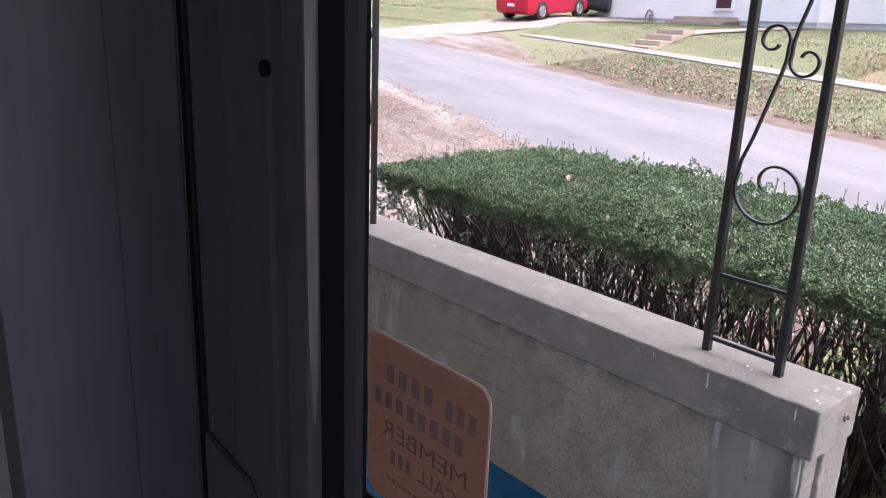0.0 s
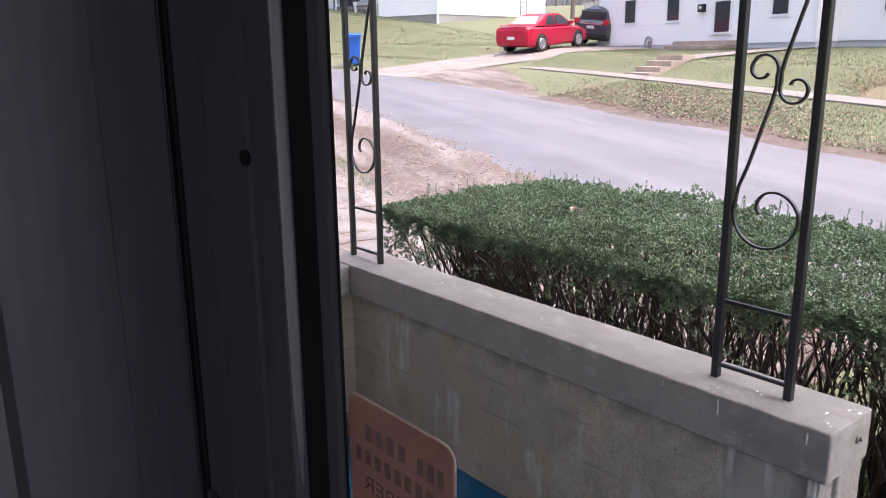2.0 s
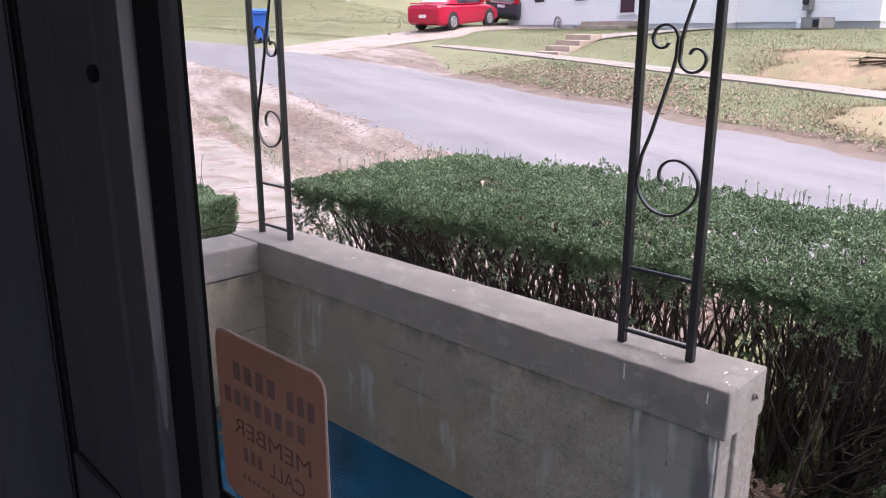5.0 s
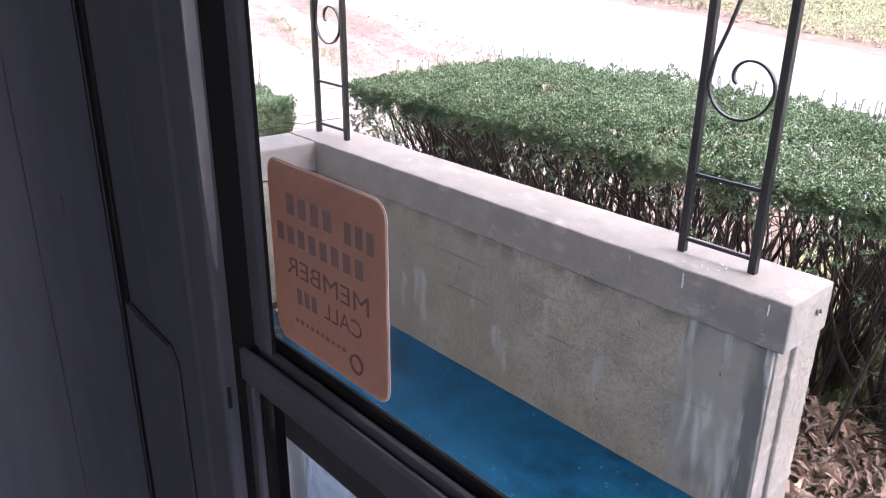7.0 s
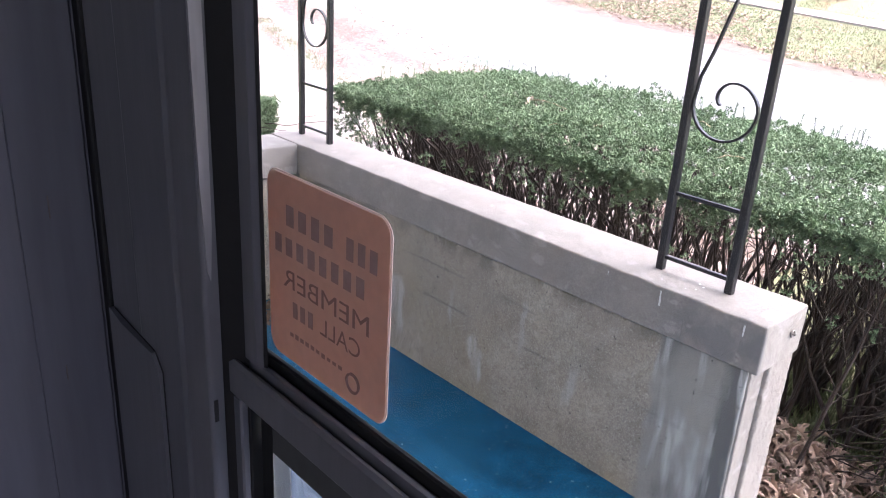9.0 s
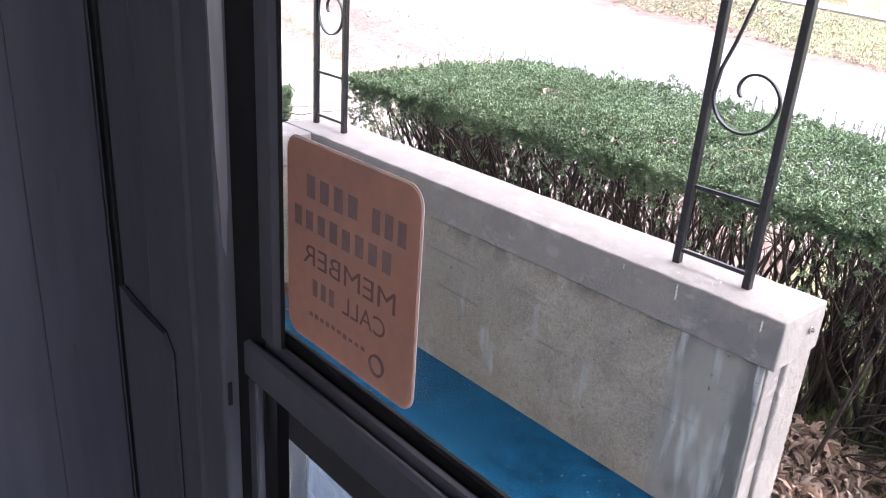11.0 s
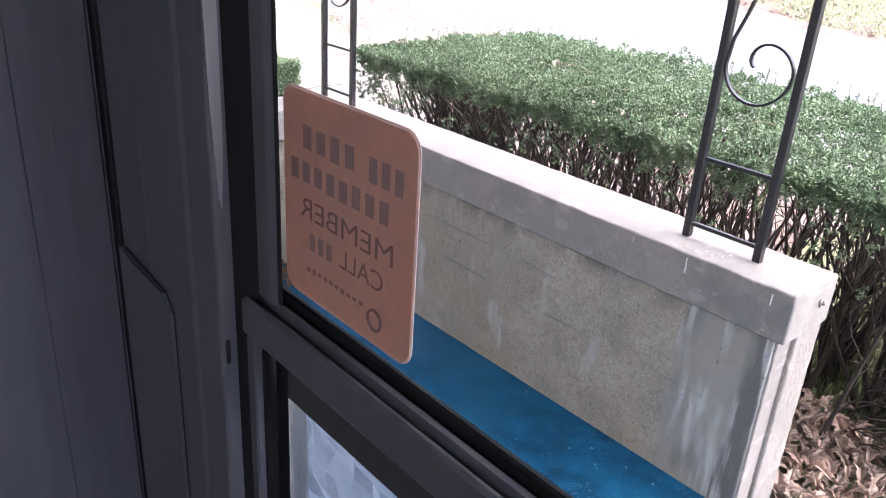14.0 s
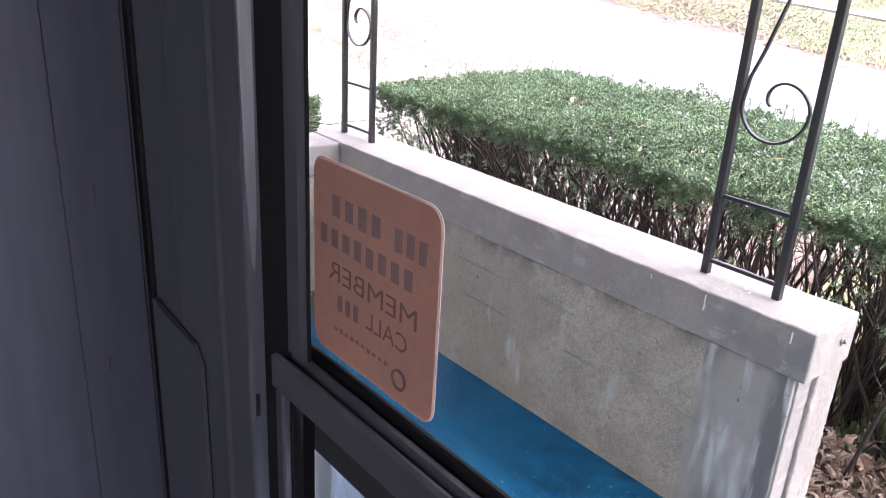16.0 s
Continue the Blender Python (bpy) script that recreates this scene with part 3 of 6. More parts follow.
def rough_slab(x0, x1, y0, y1, z0, z1, step, amp, round_, freq=9):
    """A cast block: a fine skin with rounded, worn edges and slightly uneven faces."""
    bm = bmesh.new()
    lo, hi = (x0, y0, z0), (x1, y1, z1)
    seen = {}

    def cuts(k):
        n = max(2, int((hi[k] - lo[k] - 2 * round_) / step))
        mid = [lo[k] + round_ + (hi[k] - lo[k] - 2 * round_) * i / n for i in range(n + 1)]
        return [lo[k], lo[k] + round_ * 0.4] + mid + [hi[k] - round_ * 0.4, hi[k]]

    def corner(q):
        key = tuple(round(c, 6) for c in q)
        if key not in seen:
            core = Vector([min(max(q[k], lo[k] + round_), hi[k] - round_) for k in range(3)])
            off = Vector(q) - core
            co = core + off.normalized() * min(off.length, round_) if off.length > 1e-9 else Vector(q)
            co += Vector([noise.noise(co * freq + o) + 0.6 * noise.noise(co * freq * 3.1 + o) for o in (Vector(), Vector((5, 0, 0)), Vector((0, 5, 0)))]) * amp
            seen[key] = bm.verts.new(co)
        return seen[key]

    for k in range(3):
        i, j = (k + 1) % 3, (k + 2) % 3
        ci, cj = cuts(i), cuts(j)
        for side in (0, 1):
            for a0, a1 in zip(ci, ci[1:]):
                for b0, b1 in zip(cj, cj[1:]):
                    ring = []
                    for va, vb in ((a0, b0), (a1, b0), (a1, b1), (a0, b1)):
                        q = [0.0, 0.0, 0.0]
                        q[k], q[i], q[j] = (hi if side else lo)[k], va, vb
                        ring.append(corner(q))
                    bm.faces.new(ring if side else ring[::-1])
    return bm


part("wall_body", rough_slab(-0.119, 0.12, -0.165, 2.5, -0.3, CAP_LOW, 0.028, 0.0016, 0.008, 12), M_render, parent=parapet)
part("cap", rough_slab(-0.133, 0.138, -0.196, 2.526, CAP_LOW, POST_Z, 0.022, 0.0020, 0.007, 13), M_concrete, parent=parapet)
part("wall_body", boxed(-2.03, -0.119, 2.274, 2.5, -0.3, CAP_LOW), M_render, parent=parapet)
part("cap", rough_slab(-2.03, -0.133, 2.263, 2.526, CAP_LOW + 0.003, POST_Z - 0.002, 0.03, 0.003, 0.012), M_concrete, parent=parapet)
part("end_strip", rough_slab(-0.113, -0.024, -0.1725, -0.155, -0.3, CAP_LOW - 0.001, 0.008, 0.0016, 0.006, 45), M_concrete, parapet, "worn cast strip on the parapet's end")
part("end_pilaster", rough_slab(-0.030, 0.128, -0.188, -0.16, -0.3, CAP_LOW + 0.002, 0.007, 0.0019, 0.008, 50), M_concrete, parapet, "rough cast strip on the parapet's end")

def bar(bm, pts, w=0.006, d=0.0035):
    """A flat iron strip along points of the y, z plane, 2 * w deep in x and 2 * d thick."""
    pts = [Vector((0, y, z)) for y, z in pts]
    rings = []
    for i, p in enumerate(pts):
        t = (pts[min(i + 1, len(pts) - 1)] - pts[max(i - 1, 0)]).normalized()
        nrm = Vector((0, -t.z, t.y))
        rings.append([bm.verts.new(p + Vector((sx * w, 0, 0)) + nrm * sn * d) for sx, sn in ((-1, -1), (1, -1), (1, 1), (-1, 1))])
    for ra, rb in zip(rings, rings[1:]):
        for k in range(4):
            bm.faces.new((ra[k], ra[(k + 1) % 4], rb[(k + 1) % 4], rb[k]))
    bm.faces.new(rings[0][::-1])
    bm.faces.new(rings[-1])


def s_bar(turned=False):
    """Large scroll, diagonal and small curl in one strip; turned: the same about the column's middle."""
    pts = []
    for i in range(34):                       # large scroll, from its inner tip outwards
        k = 1 - i / 33
        a = math.pi * (0.0 + 2.05 * k)
        r = 0.105 if k < 0.5 else 0.105 - 0.083 * (k - 0.5) / 0.5
        pts.append((0.129 + r * math.cos(a) - 0.012 * max(0, k - 0.5), 0.565 - r * math.sin(a) + 0.01 * max(0, k - 0.5)))
    pts += [(0.224, 0.64), (0.196, 0.715), (0.163, 0.826), (0.139, 0.905), (0.129, 0.950)]
    for i in range(22):                       # small curl
        k = i / 21
        a = math.pi * (-0.12 + 1.9 * k)
        r = 0.045 - 0.008 * k if k < 0.6 else 0.0402 - 0.06 * (k - 0.6)
        pts.append((0.171 - r * math.cos(a), 0.999 + r * math.sin(a)))
    return [(0.245 - y, 1.944 - z) for y, z in pts] if turned else pts


def column(y0, name="iron_column"):
    t = thing(name, "black wrought iron porch column with scrolls, on the concrete cap", "column", group="porch columns", at=pose(0, y0, POST_Z))
    for y in (0.0, 0.25):
        part("upright", boxed(-0.0127, 0.0127, y - 0.0127, y + 0.0127, -0.004, 1.944, bevel=0.002), M_iron, t)
    for z in (0.045, 0.265, 1.68, 1.9):
        part("crossbar", boxed(-0.006, 0.006, 0.0127, 0.2373, z - 0.006, z + 0.006, bevel=0.001), M_iron, t)
    for turned in (False, True):
        bm = bmesh.new()
        bar(bm, s_bar(turned))
        part("scroll", bm, M_iron, t, smooth=False)
    return t


column(0.0)
column(2.18)

# iron eye in the parapet's end, paint drips and a crack filler line on the cap
bm = bmesh.new()
tube(bm, [(0.045 + 0.011 * math.cos(a), -0.196 - 0.006, 0.684 + 0.011 * math.sin(a)) for a in [i * math.pi / 6 for i in range(13)]], 0.0028, 6)
tube(bm, [(0.045, -0.19, 0.684), (0.045, -0.212, 0.684)], 0.004, 6)
part("iron_eye", bm, M_chrome, parapet, "rusty iron eye")
rng = random.Random(7)
for i in range(15):
    y = rng.choice([rng.uniform(-0.19, -0.12), rng.uniform(0.05, 0.2), rng.uniform(0.9, 2.4)])
    x = rng.uniform(-0.10, 0.12)
    bm = bmesh.new()
    n = 7
    r = rng.uniform(0.002, 0.006)
    el = rng.uniform(1, 2.6)
    vs = [bm.verts.new((x + r * math.cos(k * 6.283 / n) * rng.uniform(0.6, 1.2) * el, y + r * math.sin(k * 6.283 / n) * rng.uniform(0.6, 1.2), POST_Z + 0.0015)) for k in range(n)]
    bm.faces.new(vs)
    part("paint_speck", bm, M_chip, parapet)
for y, z0, z1, w in ((0.155, 0.69, 0.742, 0.005), (-0.13, 0.70, 0.738, 0.004), (0.36, 0.72, 0.738, 0.002)):
    bm = bmesh.new()
    k = 9
    xx = -0.1362 if z1 > 0.61 else -0.1205
    a = [bm.verts.new((xx, y - w * rng.uniform(0.2, 1), z0 + (z1 - z0) * i / k)) for i in range(k + 1)]
    b = [bm.verts.new((xx, y + w * rng.uniform(0.2, 1), z0 + (z1 - z0) * i / k)) for i in range(k + 1)]
    for i in range(k):
        bm.faces.new((a[i], a[i + 1], b[i + 1], b[i]))
    part("paint_drip", bm, M_chip, parapet)


# ---- houses across the street ----
def window(parent, x, y0, y1, z0, z1, bar=True, face=-1):
    """A sash window on a wall whose outside faces -x (face -1) at x."""
    w = part("window", boxed(x - 0.03, x + 0.02, y0 - 0.09, y1 + 0.09, z0 - 0.09, z0 - 0.003, bevel=0.005), M_white, parent, "white framed sash window")
    part("pane", boxed(x - 0.010, x + 0.02, y0, y1, z0, z1), M_dark, w, "dark window pane")
    part("frame", boxed(x - 0.028, x + 0.02, y0 - 0.09, y0 - 0.001, z0, z1), M_white, w)
    part("frame", boxed(x - 0.028, x + 0.02, y1 + 0.001, y1 + 0.09, z0, z1), M_white, w)
    part("frame", boxed(x - 0.03, x + 0.02, y0 - 0.09, y1 + 0.09, z1 + 0.001, z1 + 0.1), M_white, w)
    if bar:
        zm = (z0 + z1) / 2
        part("sash_bar", boxed(x - 0.022, x - 0.011, y0 + 0.001, y1 - 0.001, zm - 0.03, zm + 0.03), M_white, w)
    return w


def gable(bm, x0, x1, y0, y1, z, rise, over=0.35, thick=0.14):
    """A pitched roof whose ridge runs along y."""
    xm = (x0 + x1) / 2
    k = rise / (xm - x0)
    prism(bm, [(x0 - over, z - k * over), (xm, z + rise), (x1 + over, z - k * over), (x1 + over, z - k * over + thick), (xm, z + rise + thick), (x0 - over, z - k * over + thick)], y1 - y0 + 2 * over, pose(0, y0 - over, 0))
    bmesh.ops.recalc_face_normals(bm, faces=bm.faces)


# local x: away from the street, local y: up the street; origin under the front door
HX, HS = 17.7, 22.2
HB = spot(HX, HS)
HB.z = 1.80
white_house = thing("white_house", "white clapboard house with dark sash windows and a pale foundation", "house", at=Matrix.Translation(HB) @ pose(0, 0, 0, 0, 0, -20.3))
part("wall", boxed(0, 8, -4.35, 8.5, 0.22, 4.2), M_siding, white_house)
part("foundation", boxed(0.04, 7.9, -4.33, 8.46, -0.7, 0.22), M_found, white_house)
part("wall", boxed(0.9, 7.5, -9.4, -4.351, 0.24, 3.6), M_siding, white_house)
part("foundation", boxed(0.95, 7.4, -7.4, -4.351, -0.7, 0.24), M_found, white_house)
part("foundation", boxed(1.0, 7.4, -9.35, -7.9, -0.7, 0.239), M_found, white_house)
part("corner_board", boxed(-0.03, 0.06, -4.40, -4.25, 0.2, 4.2), M_white, white_house)
part("corner_board", boxed(-0.03, 0.06, 8.40, 8.53, 0.2, 4.2), M_white, white_house)
bm = bmesh.new()
gable(bm, 0, 8, -4.35, 8.5, 4.2, 2.4)
part("roof", bm, M_roof, white_house)
bm = bmesh.new()
gable(bm, 0.9, 7.5, -9.4, -4.9, 3.6, 1.9)
part("roof", bm, M_roof, white_house)
for a in (8.5, -4.35):
    bm = bmesh.new()
    prism(bm, [(0, 4.2), (8, 4.2), (4, 6.6)], 0.1, pose(0, a - 0.1 if a > 0 else a, 0))
    bmesh.ops.recalc_face_normals(bm, faces=bm.faces)
    part("gable_wall", bm, M_siding, white_house)
for y0, y1, z0, z1 in ((5.55, 6.35, 1.14, 3.0), (2.55, 3.32, 1.12, 3.0), (-3.15, -2.45, 1.10, 2.85)):
    window(white_house, 0.0, y0, y1, z0, z1)
for y0, y1, z0, z1 in ((-6.35, -5.95, 1.05, 2.5), (-8.0, -7.55, 1.1, 2.5), (-8.9, -8.5, 1.6, 2.3)):
    window(white_house, 0.9, y0, y1, z0, z1)
front_door = part("front_door", boxed(-0.02, 0.03, -0.40, 0.42, 0.62, 2.68, bevel=0.004), M_dark, white_house, "dark glazed storm door")
part("door_frame", boxed(-0.035, 0.03, 0.425, 0.55, 0.58, 2.78), M_white, front_door)
part("door_frame", boxed(-0.035, 0.03, -0.53, -0.405, 0.58, 2.78), M_white, front_door)
part("sash_bar", boxed(-0.035, -0.021, -0.39, 0.41, 1.66, 1.72), M_white, front_door)
part("door_sill", boxed(-0.10, 0.0, -0.55, 0.57, 0.54, 0.60), M_white, front_door)
mail = part("mailbox", boxed(-0.14, 0.0, 0.95, 1.30, 1.35, 1.62, bevel=0.03, seg=2), M_black, white_house, "black wall mailbox")
part("mail_plate", boxed(-0.147, -0.141, 1.05, 1.2, 1.45, 1.55), M_plate, mail)
stoop = tagged(thing("stoop_steps", "tan concrete stoop steps at the house door", "steps", at=white_house.matrix_world.copy()))
for i in range(3):
    part("step", boxed(-1.4 + 0.35 * i, -0.045, -0.9, 1.9, -0.4, 0.0 + 0.16 * i, bevel=0.01), M_step, stoop)
# hose rack, pipe and vent by the foundation
hose = thing("garden_hose", "grey hose coiled on a rack against the house", "hose", at=white_house.matrix_world @ pose(-0.10, 4.4, 0.28))
for r in (0.20, 0.235, 0.27):
    bm = bmesh.new()
    tube(bm, [(0.02 * math.sin(a * 3), r * math.cos(a), r * math.sin(a)) for a in [i * math.pi / 14 for i in range(29)]], 0.016, 6)
    part("coil", bm, M_metal_grey, hose, smooth=True)
part("rack", boxed(0.03, 0.10, -0.05, 0.05, -0.65, 0.1), M_metal_grey, hose)
meter = thing("electric_meter", "grey electric meter with conduit on the siding", "meter", at=white_house.matrix_world @ pose(0.86, -7.15, 0.55))
part("meter_box", boxed(-0.14, 0.035, -0.14, 0.14, 0.0, 0.42, bevel=0.01), M_metal_grey, meter)
bm = bmesh.new()
tube(bm, [(-0.14, 0, 0.24), (-0.22, 0, 0.24)], 0.09, 14)
part("meter_dial", bm, M_dark, meter)
part("conduit", boxed(-0.06, 0.0, -0.03, 0.03, -0.6, 0.0), M_metal_grey, meter)
part("conduit", boxed(-0.06, 0.0, -0.03, 0.03, 0.42, 2.6), M_metal_grey, meter)
ac = thing("air_conditioner", "grey metal outdoor air conditioner on a low stand", "air conditioner", at=white_house.matrix_world @ pose(0.05, -8.05, 0.06))
part("casing", boxed(-0.30, 0.30, -0.42, 0.20, -0.02, 0.26, bevel=0.012), M_metal_grey, ac)
part("grille", boxed(-0.31, -0.30, -0.40, -0.20, 0.02, 0.22), M_black, ac)
part("top", boxed(-0.31, 0.31, -0.43, 0.21, 0.26, 0.28), M_metal_grey, ac)
part("stand", boxed(-0.32, 0.32, -0.5, 0.55, -0.16, -0.021), M_wood, ac)
vent = tagged(link("wall_vent", boxed(0.70, 0.94, -7.05, -6.85, -0.05, 0.25, bevel=0.05, seg=2), M_white), "white round dryer vent by the foundation", "vent")
vent.matrix_world = white_house.matrix_world.copy()

# the house up the street: local x runs along its side wall, y along its front
far_house = thing("sided_house", "white sided house with a railed porch and shuttered windows", "house", at=pose(26.35, 33.7, 3.25, 0, 0, 6))
part("wall", boxed(0, 9.6, 0, 5.0, 0.62, 4.6), M_siding, far_house)
part("foundation", boxed(0.05, 9.5, 0.05, 4.95, -1.2, 0.62), M_block, far_house)
part("wall", boxed(1.9, 9.6, 5.001, 12.6, 0.3, 4.6), M_siding, far_house)
part("foundation", boxed(1.95, 9.5, 5.0, 12.5, -1.2, 0.3), M_block, far_house)
bm = bmesh.new()
gable(bm, 0, 9.6, 0, 12.6, 4.6, 2.6)
part("roof", bm, M_roof, far_house)
bay = window(far_house, 0.0, 1.6, 3.9, 1.85, 3.5, bar=False)
for k in range(1, 4):
    part("mullion", boxed(-0.02, -0.011, 1.6 + 0.575 * k - 0.03, 1.6 + 0.575 * k + 0.03, 1.85, 3.5), M_white, bay)
for k in range(1, 3):
    part("mullion", boxed(-0.0205, -0.0115, 1.6, 3.9, 1.85 + 0.55 * k - 0.02, 1.85 + 0.55 * k + 0.02), M_white, bay)
for y in (1.0, 4.0):
    part("shutter", boxed(-0.05, 0.0, y, y + 0.48, 1.75, 3.6), M_shutter, far_house, "dark blue-grey shutter")
lw = window(far_house, 1.9, 9.6, 11.0, 1.5, 3.2)
part("shutter", boxed(1.85, 1.9, 11.12, 11.6, 1.45, 3.25), M_shutter, far_house, "dark blue-grey shutter")
part("downspout", boxed(-0.10, -0.01, -0.02, 0.09, -0.35, 4.5), M_white, far_house, "white downspout")
window(far_house, 1.9, 6.4, 7.3, 1.2, 3.2)
part("porch_floor", boxed(0.0, 1.9, 5.001, 9.2, -1.2, 0.35), M_block, far_house)
for y in (5.25, 7.2, 9.1):
    part("porch_post", boxed(0.05, 0.17, y - 0.06, y + 0.06, 0.35, 3.4), M_white, far_house)
part("porch_roof", boxed(-0.3, 1.95, 5.0, 9.4, 3.4, 3.6), M_roof, far_house)
for z in (0.5, 1.3):
    part("rail", boxed(0.08, 0.14, 5.1, 9.1, z, z + 0.07), M_rail, far_house)
for k in range(26):
    y = 5.15 + k * 0.155
    part("baluster", boxed(0.09, 0.13, y, y + 0.05, 0.57, 1.3), M_rail, far_house)
trellis = thing("trellis", "pale ladder trellis against the house side", "trellis", at=far_house.matrix_world @ pose(7.0, -0.10, 0.4))
for x in (0, 0.55):
    part("upright", boxed(x, x + 0.05, -0.02, 0.02, -0.6, 2.9), M_metal_grey, trellis)
for k in range(10):
    part("rung", boxed(0.05, 0.55, -0.015, 0.015, 0.2 + k * 0.28, 0.235 + k * 0.28), M_metal_grey, trellis)
sw = part("window", boxed(4.6, 5.7, -0.03, 0.01, 2.45, 3.6, bevel=0.01), M_white, far_house, "small white framed window")
part("pane", boxed(4.7, 5.6, -0.036, -0.031, 2.55, 3.5), M_metal_grey, sw, "pale curtained pane")

fence = thing("fence", "grey wooden fence panel between the houses", "fence", at=pose(33.5, 29.5, 3.2, 0, 0, -30))
for k in range(12):
    part("board", boxed(k * 0.3, k * 0.3 + 0.27, 0, 0.03, -0.8, 1.25 + 0.03 * (k % 3)), M_metal_grey, fence)


# ---- cars ----
def mirrored_loft(stations, ny=7):
    """A car shell from stations (x, half width, low z, waist z, top z): round in section."""
    bm = bmesh.new()
    rings = []
    for x, hw, zl, zw, zt in stations:
        ring = []
        sec = [(0.90, zl), (0.99, zl + 0.10), (1.0, (zl + zw) / 2), (0.97, zw - 0.04), (0.90, zw), (0.90 - 0.1, zw + (zt - zw) * 0.6), (0.55, zt - 0.02), (0.0, zt)]
        for k, z in sec:
            ring.append(bm.verts.new((x, hw * k, z)))
        for k, z in sec[-2::-1]:
            ring.append(bm.verts.new((x, -hw * k, z)))
        rings.append(ring)
    for ra, rb in zip(rings, rings[1:]):
        for i in range(len(ra) - 1):
            bm.faces.new((ra[i], rb[i], rb[i + 1], ra[i + 1]))
        bm.faces.new((ra[-1], rb[-1], rb[0], ra[0]))
    bm.faces.new(rings[0])
    bm.faces.new(rings[-1][::-1])
    bmesh.ops.recalc_face_normals(bm, faces=bm.faces)
    return bm


def wheel(car, x, y, r, spokes=5):
    out = 1 if y > 0 else -1
    bm = bmesh.new()
    n = 28
    prof = [(r * 0.66, -0.10), (r * 0.93, -0.105), (r, -0.08), (r, 0.08), (r * 0.93, 0.105), (r * 0.66, 0.10)]
    rings = [[bm.verts.new((x + pr * math.cos(a), y + py, r + pr * math.sin(a))) for pr, py in prof] for a in [i * 2 * math.pi / n for i in range(n)]]
    for i in range(n):
        for k in range(len(prof)):
            bm.faces.new((rings[i][k], rings[i][(k + 1) % 6], rings[(i + 1) % n][(k + 1) % 6], rings[(i + 1) % n][k]))
    w = part("wheel", bm, M_black, car, "black tyre", smooth=True)
    bm = bmesh.new()
    tube(bm, [(x, y + 0.05 * out, r), (x, y + 0.092 * out, r)], r * 0.66, 24)
    part("rim_back", bm, M_black, w)
    for i in range(spokes):
        box(bm := bmesh.new(), 0.03, r * 0.64, -0.045, 0.045, -0.012, 0.012, m=Matrix.Translation((x, y + 0.100 * out, r)) @ Matrix.Rotation(i * 2 * math.pi / spokes, 4, "Y") @ Matrix.Rotation(math.pi / 2, 4, "X"))
        part("spoke", bm, M_rim, w)
    bm = bmesh.new()
    tube(bm, [(x + r * 0.62 * math.cos(a), y + 0.098 * out, r + r * 0.62 * math.sin(a)) for a in [i * math.pi / 12 for i in range(25)]], 0.022, 6)
    part("rim", bm, M_rim, w, "alloy rim")


